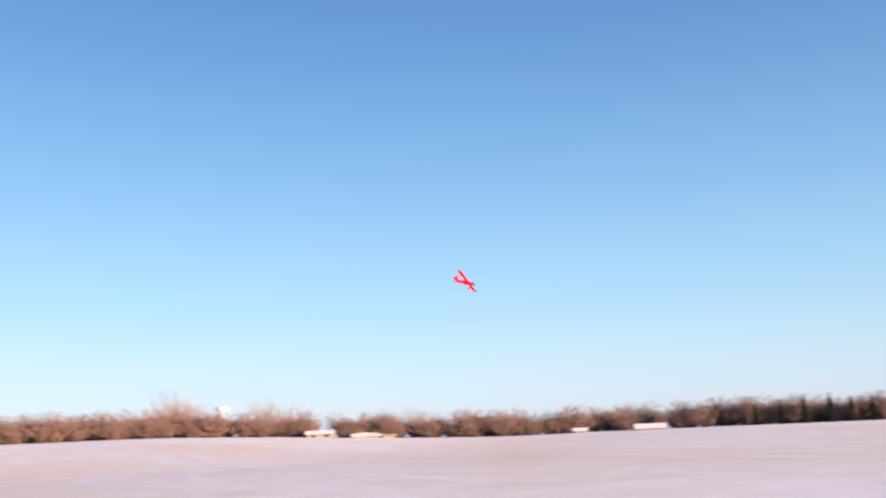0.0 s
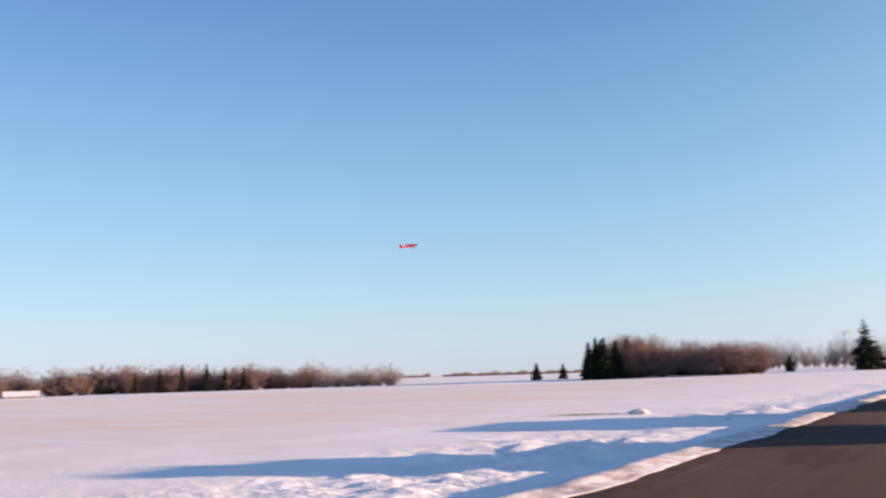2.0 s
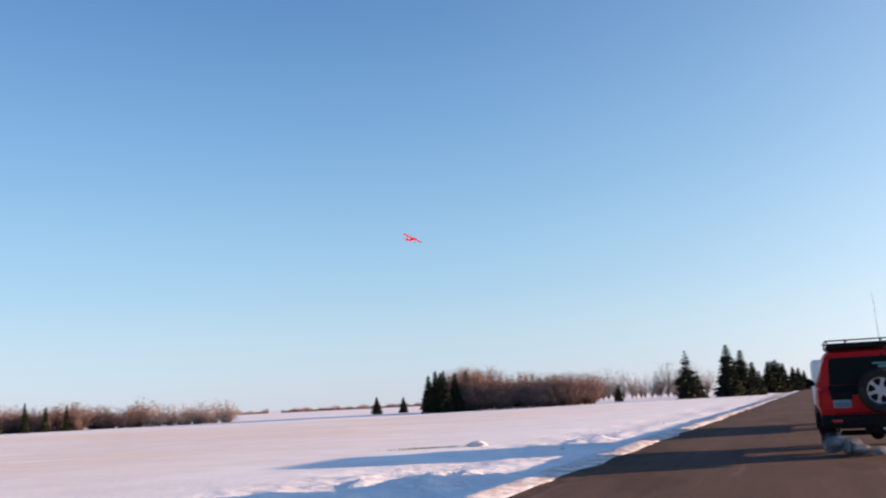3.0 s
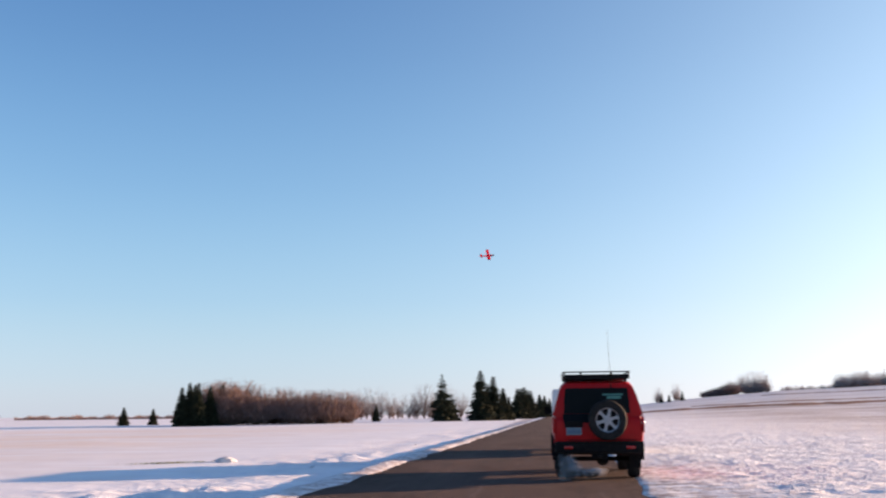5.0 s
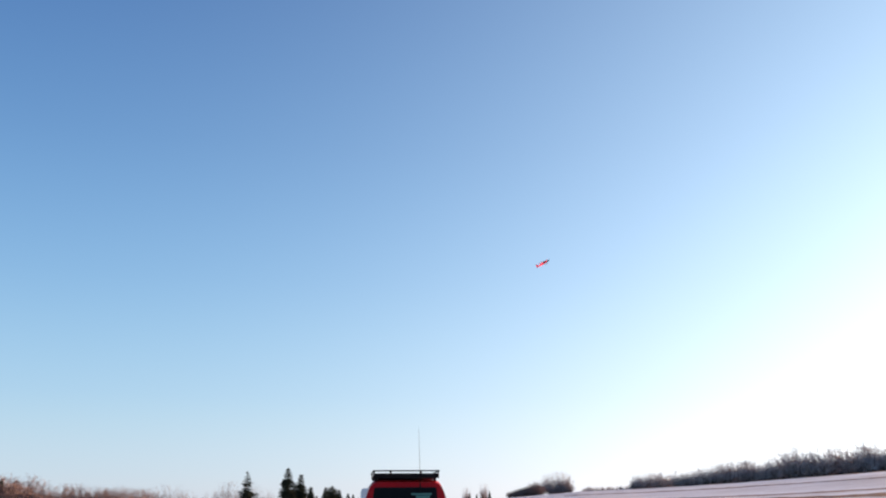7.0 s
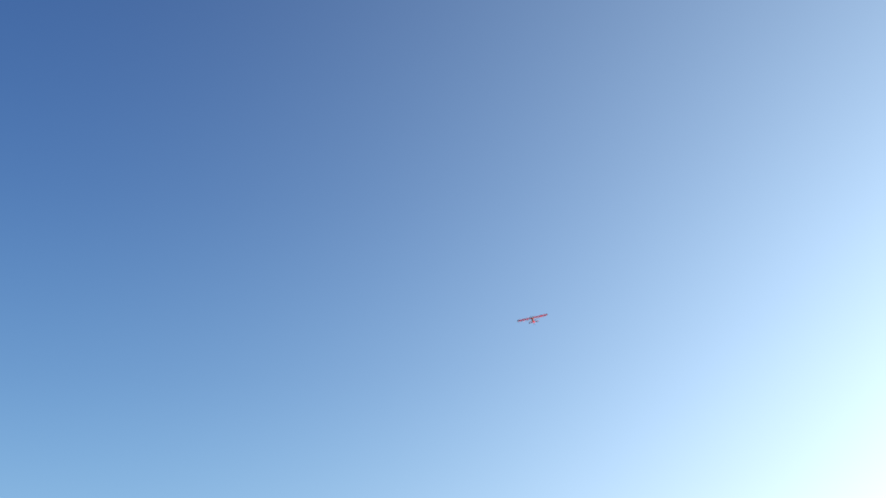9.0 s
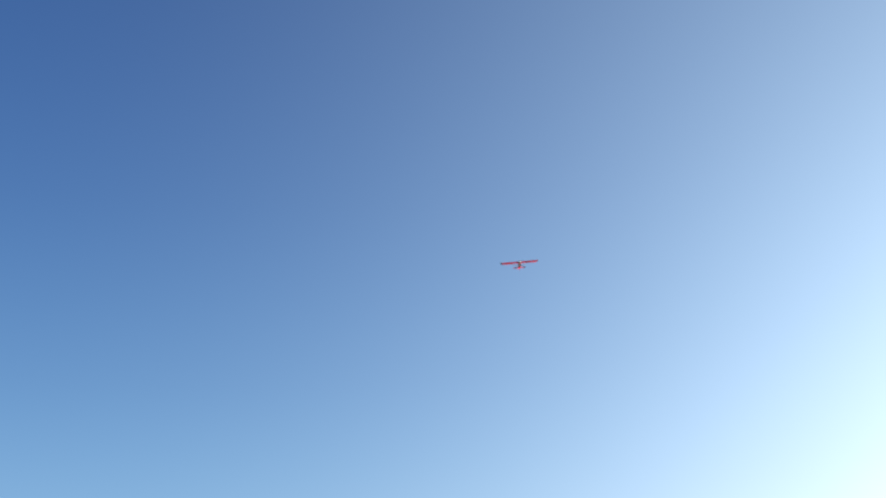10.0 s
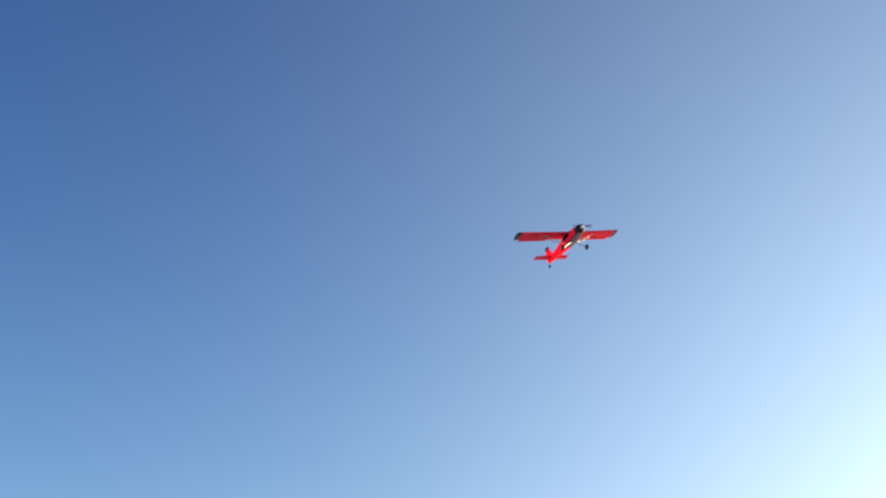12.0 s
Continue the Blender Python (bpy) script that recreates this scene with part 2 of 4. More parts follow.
FILM_BLACK = mottled("black_film_covering", (0.010, 0.010, 0.012), (0.02, 0.02, 0.023), 6, 0.45, spec=0.15)
FILM_SILVER = mottled("silver_film_covering", (0.16, 0.15, 0.15), (0.10, 0.095, 0.095), 9, 0.8, spec=0.05)
WHITE_PAINT = mottled("white_paint", (0.78, 0.78, 0.76), (0.66, 0.66, 0.65), 1.5, 0.5)
# white greyed down so the far tower looks faint in haze
TOWER_HAZE_PAINT = mottled("weathered_white_paint", (0.56, 0.58, 0.60), (0.48, 0.50, 0.52), 0.4, 0.6)
SIDING = mottled("cream_siding", (0.27, 0.21, 0.175), (0.22, 0.17, 0.14), 0.8, 0.8)
ROOF_SNOW = mottled("snowy_roof", (0.85, 0.86, 0.88), (0.74, 0.75, 0.78), 0.6, 0.8)
DARK_BLUE = paint("dark_blue_paint", (0.02, 0.03, 0.08), (0.03, 0.04, 0.09), 0.3)
SOIL = mottled("dry_grass_and_soil", (0.17, 0.085, 0.060), (0.30, 0.17, 0.12), 0.5, 0.95, spec=0.1, bump=0.05)
GRASS = mottled("winter_grass", (0.13, 0.15, 0.045), (0.20, 0.19, 0.07), 2.0, 0.9, spec=0.1, island=0.35)
CLOD = mottled("snow_clods", (0.84, 0.85, 0.88), (0.72, 0.72, 0.74), 3.0, 0.8, spec=0.2, bump=0.03)
VAPOUR = vapour_material()

# ------------------------------------------------------------------ mesh helpers


def part(name, bm, material, parent=None, label="", smooth=True, at=None):
    me = bpy.data.meshes.new(name)
    bmesh.ops.recalc_face_normals(bm, faces=bm.faces)
    bm.to_mesh(me)
    bm.free()
    return mesh_part(name, me, material, parent, label, smooth, at)


def mesh_part(name, me, material, parent=None, label="", smooth=True, at=None):
    if not me.materials:
        me.materials.append(material)
    if smooth:
        me.polygons.foreach_set("use_smooth", [True] * len(me.polygons))
        me.set_sharp_from_angle(angle=radians(38))
    ob = new(name, me)
    ob.parent = parent
    if at is not None:
        ob.matrix_basis = at
    if label:
        tagged(ob, label)
    return ob


def thing(name, label, category, m, group="", kind=""):
    ob = new(name)
    ob.empty_display_size = 0.2
    ob.matrix_basis = m
    return tagged(ob, label, category, group, kind)


def box(bm, c, s, bevel=0.0, m=None):
    mat = Matrix.Translation(c) @ Matrix.Diagonal((*s, 1))
    if m is not None:
        mat = m @ mat
    vs = bmesh.ops.create_cube(bm, size=1, matrix=mat)["verts"]
    if bevel:
        es = list({e for v in vs for e in v.link_edges})
        bmesh.ops.bevel(bm, geom=es, offset=bevel, segments=2, affect="EDGES", profile=0.6)
    return bm


def rod(bm, a, b, r0, r1=None, n=8):
    a, b = Vector(a), Vector(b)
    d = b - a
    q = d.to_track_quat("Z", "Y").to_matrix().to_4x4()
    bmesh.ops.create_cone(bm, cap_ends=True, segments=n, radius1=r0, radius2=r0 if r1 is None else r1, depth=d.length,
                          matrix=Matrix.Translation((a + b) / 2) @ q)
    return bm


def loft(bm, rings, cap=True):
    made = [[bm.verts.new(p) for p in ring] for ring in rings]
    n = len(made[0])
    for r0, r1 in zip(made, made[1:]):
        for i in range(n):
            bm.faces.new((r0[i], r0[(i + 1) % n], r1[(i + 1) % n], r1[i]))
    if cap:
        bm.faces.new(made[0])
        bm.faces.new(made[-1][::-1])
    return bm


def turned(bm, profile, axis="Y", n=32, closed=True):
    """A ring turned about an axis from (radius, offset) pairs."""
    rings = []
    for k in range(n):
        a = 2 * math.pi * k / n
        ring = []
        for r, o in profile:
            p = (r * math.cos(a), o, r * math.sin(a)) if axis == "Y" else (o, r * math.cos(a), r * math.sin(a))
            ring.append(bm.verts.new(p))
        rings.append(ring)
    m = len(profile)
    for k in range(n):
        a, b = rings[k], rings[(k + 1) % n]
        for i in range(m if closed else m - 1):
            j = (i + 1) % m
            bm.faces.new((a[i], a[j], b[j], b[i]))
    return bm


def rounded(w, h, z, y, r=0.3, n=6):
    """A ring of a rounded rectangle of half-width w and half-height h, in a plane of constant y."""
    pts = []
    rx, rz = w * r, h * r
    for qx, qz, a0 in ((1, 1, 0), (-1, 1, 90), (-1, -1, 180), (1, -1, 270)):
        for k in range(n):
            a = radians(a0 + 90 * k / (n - 1))
            pts.append((qx * (w - rx) + rx * math.cos(a), y, z + qz * (h - rz) + rz * math.sin(a)))
    return pts


# ------------------------------------------------------------------ the ground


def lattice(ix, iy, seed):
    h = (ix * 374761393 + iy * 668265263 + seed * 974711) & 0xFFFFFFFF
    h = ((h ^ (h >> 13)) * 1274126177) & 0xFFFFFFFF
    return ((h ^ (h >> 16)) & 0xFFFF) / 65535.0


def vnoise(x, y, seed=0):
    ix, iy = np.floor(x).astype(np.int64), np.floor(y).astype(np.int64)
    fx, fy = x - ix, y - iy
    fx, fy = fx * fx * (3 - 2 * fx), fy * fy * (3 - 2 * fy)
    a = lattice(ix, iy, seed) * (1 - fx) + lattice(ix + 1, iy, seed) * fx
    b = lattice(ix, iy + 1, seed) * (1 - fx) + lattice(ix + 1, iy + 1, seed) * fx
    return (a * (1 - fy) + b * fy) * 2 - 1


def fbm(x, y, scale, octaves=4, seed=0):
    total, amp = 0.0, 1.0
    for o in range(octaves):
        total = total + amp * vnoise(x * scale, y * scale, seed + 7 * o)
        scale, amp = scale * 2.07, amp * 0.5
    return total


def ease(v, a, b):
    t = np.clip((v - a) / (b - a), 0, 1)
    return t * t * (3 - 2 * t)


ROAD_LEFT, ROAD_RIGHT = -4.5, 1.70


def road_shift(y):
    """The road bears a little to the right of +y."""
    return 0.021 * (y - 9.0)


def road_edge(y, side):
    """The carriageway's ragged edge on either side."""
    ragged = (ROAD_RIGHT + 0.16 * fbm(y, y * 0 + 9, 0.4, 4, 51)) if side else (ROAD_LEFT + 0.13 * fbm(y, y * 0, 0.42, 4, 11))
    return road_shift(y) + ragged


def ground_height(x, y):
    x, y = np.asarray(x, float), np.asarray(y, float)
    r = np.hypot(x, y) + 1e-6
    az = np.degrees(np.arctan2(x, y))
    z = 0.05 * fbm(x, y, 0.05, 3, 3) * ease(np.abs(x), 6, 30)
    # the field climbs a little towards the far bushes on the one side and up a long hill on the other
    z = z + 2.9 * ease(r, 50, 210) * ease(-az, 63, 88) * ease(np.abs(az), 178, 150)
    crest = np.interp(az, [2.0, 5, 8, 11, 14, 18, 23, 31, 60, 120], [0, 4.2, 7.2, 9.4, 11.4, 12.7, 14.8, 19.2, 22, 5])
    z = z + crest * ease(r, 90, 540)
    # ploughed bank with clods along the road
    e1 = road_edge(y, 0)
    d = e1 - x
    # a shallow ditch beside the built-up road, then the field, falling away gently
    z = z - 0.36 * ease(d, 0.30, 2.4) + 0.09 * ease(d, 4.0, 9.0) - 0.26 * ease(d, 18, 70)
    bank = 0.06 * np.exp(-((d - 0.45) / 0.35) ** 2) + 0.06 * np.exp(-((d - 3.6) / 1.0) ** 2)
    rough = (0.5 + 0.5 * fbm(x, y, 0.7, 4, 21))
    lumps = np.clip(fbm(x, y * 0.8, 0.85, 4, 33) - 0.05, 0, 2)
    near_bank = np.exp(-((d - 3.9) / 2.9) ** 2) * (0.45 + 0.55 * ease(fbm(x, y * 0.5, 0.22, 3, 83), -0.35, 0.45))
    z = z + ease(d, 0.0, 0.7) * (bank * (0.35 + 1.1 * rough) + near_bank * (0.12 * lumps + 0.08 * np.abs(fbm(x, y * 0.8, 1.7, 4, 41)))) * ease(120 - r, -400, 60)
    # tyre-marked shoulder and rough snow beyond it
    e2 = x - road_edge(y, 1)
    z = z + ease(e2, 0.0, 0.5) * 0.02
    ruts = 0.010 * fbm(x, y * 0.7, 1.3, 2, 61) + 0.024 * fbm(x * 0.8 + y * 0.4, y * 1.1 - x * 0.3, 3.1, 4, 71) + 0.03 * np.abs(fbm(x * 0.45 + y * 0.3, y * 1.2, 1.7, 3, 77))
    z = z + ease(e2, 0.5, 2.5) * (ruts + 0.03) * ease(150 - r, 0, 90)
    # a bed under the carriageway
    inside = np.minimum(ease(-d, -0.02, 0.22), ease(-e2, -0.02, 0.22))
    return z - 0.20 * inside - 0.02


def ground_z(x, y):
    return float(ground_height(np.array([x]), np.array([y]))[0])


def build_ground():
    n_az = 900
    # rings lie closest over the stretch beside the road
    radii = np.concatenate([a * (z / a) ** (np.arange(n) / n) for a, z, n in ((1.2, 6, 40), (6, 60, 330), (60, 3800, 130))] + [[3800]])
    n_r = len(radii)
    angles = np.arange(n_az) * 2 * math.pi / n_az
    rr, aa = np.meshgrid(radii, angles, indexing="ij")
    x, y = (rr * np.sin(aa)).ravel(), (rr * np.cos(aa)).ravel()
    z = ground_height(x, y)
    co = np.stack([x, y, z], 1)
    co = np.vstack([co, [[0, 0, ground_z(0, 0)]]])
    i, j = np.meshgrid(np.arange(n_r - 1), np.arange(n_az), indexing="ij")
    k = (j + 1) % n_az
    quads = np.stack([i * n_az + j, i * n_az + k, (i + 1) * n_az + k, (i + 1) * n_az + j], -1).reshape(-1, 4)[:, ::-1]
    me = bpy.data.meshes.new("ground")
    c = len(co) - 1
    fan = [(c, int(b), int(a)) for a, b in zip(range(n_az), np.roll(np.arange(n_az), -1))]
    me.from_pydata(co.tolist(), [], quads.tolist() + fan)
    me.update()
    me.materials.append(SNOW)
    me.polygons.foreach_set("use_smooth", [True] * len(me.polygons))
    return tagged(new("ground", me), "snow-covered stubble field with ploughed banks beside the road", "ground", kind="structure")


def build_road():
    ys = np.concatenate([np.arange(-40, 70, 0.4), np.arange(70, 905, 8.0)])
    e0, e1 = road_edge(ys, 0), road_edge(ys, 1)
    xs = np.linspace(0, 1, 15)
    verts, faces = [], []
    for y, a, b in zip(ys, e0, e1):
        for u in xs:
            x = float(a + (b - a) * u)
            verts.append((x, float(y), -0.0006 * (x - float(road_shift(y)) + 1.3) ** 2 - 0.02))
    w = len(xs)
    for a in range(len(ys) - 1):
        for b in range(w - 1):
            faces.append((a * w + b, a * w + b + 1, (a + 1) * w + b + 1, (a + 1) * w + b))
    top = len(verts)
    verts += [(x, y, z - 0.25) for x, y, z in verts]
    for a in range(len(ys) - 1):
        for b in (0, w - 1):
            faces.append((a * w + b, (a + 1) * w + b, top + (a + 1) * w + b, top + a * w + b))
    me = bpy.data.meshes.new("road")
    me.from_pydata(verts, [], faces)
    me.materials.append(ASPHALT)
    return tagged(new("road", me), "narrow bare asphalt road with worn wheel tracks", "road", kind="structure")


ground, road = build_ground(), build_road()


def polar(az, r):
    a = radians(az)
    return r * math.sin(a), r * math.cos(a)


def on_ground(az, r, sink=0.0):
    x, y = polar(az, r)
    return x, y, ground_z(x, y) - sink


# ------------------------------------------------------------------ trees


def spike(verts, faces, a, b, w, rng, sides=3):
    d = (b - a)
    side = d.orthogonal().normalized()
    other = d.normalized().cross(side)
    o = rng.random() * 6.28
    base = len(verts)
    for k in range(sides):
        g = o + 6.283 * k / sides
        verts.append(a + side * (math.cos(g) * w) + other * (math.sin(g) * w))
    verts.append(b)
    for k in range(sides):
        faces.append((base + k, base + (k + 1) % sides, base + sides))


def raw_mesh(name, verts, faces, material):
    me = bpy.data.meshes.new(name)
    me.from_pydata([tuple(v) for v in verts], [], faces)
    me.update()
    me.materials.append(material)
    return me


def bare_tree_meshes(seed, height, spread, stems, twigs, trunk_r, low, material, fine):
    """A leafless tree or shrub: limbs that fan out from the stems into a dome, and a haze of fine twigs along them."""
    rng = random.Random(seed)
    tv, tf, cv, cf = [], [], [], []
    lobes = [(rng.uniform(0, 6.283), rng.uniform(0.75, 1.1)) for _ in range(5)]
    limbs = max(10, twigs // 12)
    for k in range(limbs):
        g = rng.uniform(0, 6.283)
        lobe = max(w * (0.72 + 0.28 * math.cos(g - a)) for a, w in lobes)
        u = math.sqrt(rng.random())
        top_z = height * (low + (1 - low) * rng.uniform(0.25, 1.0)) * math.sqrt(max(0.05, 1 - 0.72 * u * u)) * lobe
        tip = Vector((math.cos(g) * spread * u * lobe, math.sin(g) * spread * u * lobe, top_z))
        s = rng.randrange(stems)
        a0 = 6.283 * s / stems
        root = Vector((math.cos(a0), math.sin(a0), 0)) * (0.18 * spread if stems > 1 else 0.0)
        fork = root + Vector((0, 0, height * low * rng.uniform(0.2, 1.0) - 0.1))
        spike(tv, tf, fork, tip, trunk_r * rng.uniform(0.25, 0.55), rng, 3)
        for _ in range(12):
            c = fork.lerp(tip, rng.uniform(0.12, 1.0) ** 0.8)
            ln = rng.uniform(0.06, 0.15) * height
            out = Vector((c.x, c.y, 0)) * (0.5 / spread)
            d = (Vector((rng.gauss(0, 0.8), rng.gauss(0, 0.8), rng.gauss(0.7, 0.6))) + out).normalized()
            e = c + d * ln
            e.z = max(0.05, e.z)
            spike(cv, cf, c, e, fine, rng)
    for s in range(stems):
        a0 = 6.283 * s / stems
        root = Vector((math.cos(a0), math.sin(a0), 0)) * (0.18 * spread if stems > 1 else 0.0)
        spike(tv, tf, root - Vector((0, 0, 0.15)), root * 1.6 + Vector((0, 0, height * (0.5 + 0.4 * low))), trunk_r, rng, 5)
    tops = sorted(v.z for v in cv)
    reach = sorted(math.hypot(v.x, v.y) for v in cv)
    kz, kr = height / tops[int(len(tops) * 0.985)], spread / reach[int(len(reach) * 0.93)]
    for v in tv + cv:
        v.x, v.y, v.z = v.x * kr, v.y * kr, v.z * kz
        if v.z > height:
            v.z = height + 0.35 * (v.z - height)
    return raw_mesh("trunk", tv, tf, BARK), raw_mesh("crown", cv, cf, material)


def spruce_meshes(seed, height, width, ragged=0.25, gaps=0.0, open_=1.0):
    """A spruce: a tapered trunk and whorls of drooping boughs, each made of needle sprays."""
    rng = random.Random(seed)
    tv, tf, cv, cf = [], [], [], []
    spike(tv, tf, Vector((0, 0, -0.2)), Vector((0, 0, height)), 0.018 * height + 0.03, rng, 7)
    z = height * 0.045
    while z < height * 0.985:
        f = z / height
        reach = width * (1 - f) ** 0.85 * rng.uniform(1 - ragged, 1 + ragged * 0.6) + 0.03 * height
        count = int(6 + 6 * (1 - f))
        for b in range(count):
            if rng.random() < gaps:
                continue
            g = 6.283 * (b + rng.random()) / count
            ln = reach * rng.uniform(0.7, 1.1)
            out = Vector((math.cos(g), math.sin(g), 0))
            a = Vector((0, 0, z))
            tip = a + out * ln + Vector((0, 0, -ln * rng.uniform(0.05, 0.38) + 0.02 * height * f))
            sprays = 9 if f < 0.8 else 5
            for s in range(sprays):
                u = (s + 0.5) / sprays
                p = a.lerp(tip, u * 0.9)
                side = Vector((-out.y, out.x, 0)) * rng.choice((-1, 1))
                q = p + (out * rng.uniform(0.3, 0.9) + side * rng.uniform(0.2, 0.9) + Vector((0, 0, rng.uniform(-0.6, 0.15)))) * ln * 0.34
                spike(cv, cf, p, q, 0.075 * ln + 0.05, rng)
            spike(cv, cf, a, tip, 0.085 * ln + 0.04, rng)
        z += height * rng.uniform(0.015, 0.024) * open_
    spike(cv, cf, Vector((0, 0, height * 0.93)), Vector((0, 0, height * 1.02)), 0.012 * height, rng)
    return raw_mesh("trunk", tv, tf, BARK), raw_mesh("crown", cv, cf, NEEDLE)


def plant(name, meshes, az, r, scale, turn, label, category, group, squash=1.0):
    x, y, z = on_ground(az, r)
    ob = thing(name, label, category, pose(x, y, z, 0, 0, turn), group)
    ob.scale = (scale * squash, scale * squash, scale)
    for me in meshes:
        new(me.name.split(".")[0], me).parent = ob
    return ob


rng = random.Random(5)
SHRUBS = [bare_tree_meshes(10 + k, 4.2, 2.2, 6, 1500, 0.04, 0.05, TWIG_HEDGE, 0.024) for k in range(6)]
BROAD = [bare_tree_meshes(30 + k, 5.6, 2.7, 4, 1800, 0.07, 0.10, TWIG, 0.022) for k in range(5)]
TALL = [bare_tree_meshes(50 + k, 9.5, 3.8, 2, 900, 0.10, 0.12, TWIG_HAZE, 0.015) for k in range(4)]
FAR = [bare_tree_meshes(70 + k, 10.5, 4.2, 3, 760, 0.16, 0.08, TWIG_FAR_HAZE, 0.042) for k in range(4)]
HAZY = [bare_tree_meshes(80 + k, 4.2, 2.2, 6, 700, 0.05, 0.05, TWIG_HAZE, 0.030) for k in range(2)]
SPRUCES = [spruce_meshes(90, 10, 2.7, 0.22), spruce_meshes(91, 10, 2.3, 0.28), spruce_meshes(92, 10, 3.2, 0.55, 0.22, 1.6)]

SHRUB_LABEL = "leafless reddish-brown shrub at the edge of the snowy field"
GROVE_LABEL = "dense leafless brown tree in a field grove"
# the long hedge of shrubs behind the field; it opens where the houses stand
az = -97.0
while az < -33.9:
    opening = -77.0 < az < -74.0 or -56.9 < az < -54.9
    # the far end fades by greyer twigs, haze painted as colour
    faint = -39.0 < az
    if not (opening and rng.random() < 0.8):
        for layer in range(2):
            if faint and rng.random() < 0.12:
                continue
            r = (178 if az < -60 else 186) + layer * rng.uniform(3, 10) + rng.uniform(-3, 3)
            base = 1.02 if az < -77 else 1.06 if az < -57 else 1.08 if az < -47 else 1.02
            if -63.5 < az < -62 or -71 < az < -69.5:
                base *= 0.7
            s = base * rng.uniform(0.62, 1.22) * (0.85 if faint else 1)
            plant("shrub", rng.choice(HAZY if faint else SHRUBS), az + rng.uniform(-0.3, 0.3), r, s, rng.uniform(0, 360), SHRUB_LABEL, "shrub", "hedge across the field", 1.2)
    az += rng.uniform(0.44, 0.66)
for az, r, s in ((-84.7, 240, 1.2), (-84.1, 244, 1.2), (-83.4, 250, 1.05), (-79.4, 225, 0.95), (-78.9, 229, 0.9), (-78.0, 228, 0.85), (-70.2, 222, 0.75), (-42.6, 215, 0.62), (-66.0, 230, 0.5), (-36.5, 240, 0.5), (-34.8, 245, 0.5)):
    plant("bare_tree", rng.choice(TALL), az, r, s, rng.uniform(0, 360), "tall leafless tree standing behind the shrubs, paled by painted haze", "tree", "trees behind the hedge", 1.2)
for az, s in ((-49.6, 0.40), (-48.2, 0.44), (-46.9, 0.52), (-45.5, 0.53), (-44.4, 0.45), (-43.3, 0.47), (-58.9, 0.34)):
    plant("spruce", SPRUCES[1], az, 181 + rng.uniform(-2, 2), s, rng.uniform(0, 360), "dark young spruce among the leafless shrubs", "tree", "young spruces in the hedge", 0.8)
# the grove in the middle distance
for k in range(58):
    u = ((k * 23 % 58) + rng.random()) / 58
    az = -20.6 + 8.8 * u ** 1.1
    s = (1.56 - 0.56 * u) * rng.uniform(0.62, 1.06)
    plant("bare_tree", rng.choice(BROAD), az, 178 + rng.uniform(0, 20), s, rng.uniform(0, 360), GROVE_LABEL, "tree", "grove")
for az, r, s in ((-21.95, 175, 0.71), (-21.5, 176, 0.80), (-21.0, 175, 0.79), (-20.3, 178, 0.74), (-19.6, 183, 0.78), (-21.2, 180, 0.77)):
    plant("spruce", SPRUCES[0], az, r, s, rng.uniform(0, 360), "dark dense spruce at the grove's edge", "tree", "spruces by the grove", 0.95)
for az, r, s, k, q in ((-25.2, 205, 0.385, 0, 1.3), (-23.55, 215, 0.37, 0, 1.2), (-10.25, 214, 0.385, 0, 1.1), (-6.15, 200, 1.02, 2, 1.0), (-5.55, 203, 0.60, 2, 1.1),
                       (-3.75, 208, 1.12, 1, 1.25), (-2.95, 212, 1.00, 1, 1.25), (-2.35, 216, 0.74, 0, 1.25), (-3.3, 214, 0.8, 0, 1.25), (-2.0, 220, 0.55, 0, 1.1),
                       (-1.45, 262, 0.85, 0, 1.2), (-1.05, 266, 0.90, 0, 1.2), (-0.65, 270, 0.80, 0, 1.2), (-1.25, 272, 0.88, 0, 1.2), (-0.85, 275, 0.84, 0, 1.2), (-0.1, 320, 0.80, 0, 1.2), (0.2, 326, 0.74, 0, 1.2), (0.5, 335, 0.66, 0, 1.2)):
    plant("spruce", SPRUCES[k], az, r, s, rng.uniform(0, 360), "dark spruce standing alone in the snow" if az < -8 else "tall dark spruce beside the road", "tree", "roadside spruces", q)
az = -12.6
while az < -4.3:
    plant("bare_tree", rng.choice(TALL), az, 330 + rng.uniform(-20, 20), rng.uniform(0.85, 1.25), rng.uniform(0, 360), "tall leafless tree in a shelter belt, greyed by painted haze", "tree", "shelter belt", 1.1)
    az += rng.uniform(0.30, 0.80)
# low far woods on the plain
fv, ff = [], []
g = random.Random(21)
for k in range(3600):
    az = g.uniform(-31.0, -21.5) if k < 3000 else g.uniform(-34.5, -31.8)
    x, y = polar(az, 640 + g.uniform(0, 25))
    tall = (2.0 + 2.6 * (0.5 + 0.5 * math.sin(az * 2.1) * math.sin(az * 5.3 + 1))) * g.uniform(0.4, 1.0)
    a = Vector((x, y, ground_z(x, y) - 0.3))
    spike(fv, ff, a, a + Vector((g.gauss(0, 0.7), g.gauss(0, 0.7), tall)), 0.22, g)
tagged(new("far_woods", raw_mesh("far_woods", fv, ff, TWIG)), "thin line of far leafless woods on the plain", "woods", kind="stuff")
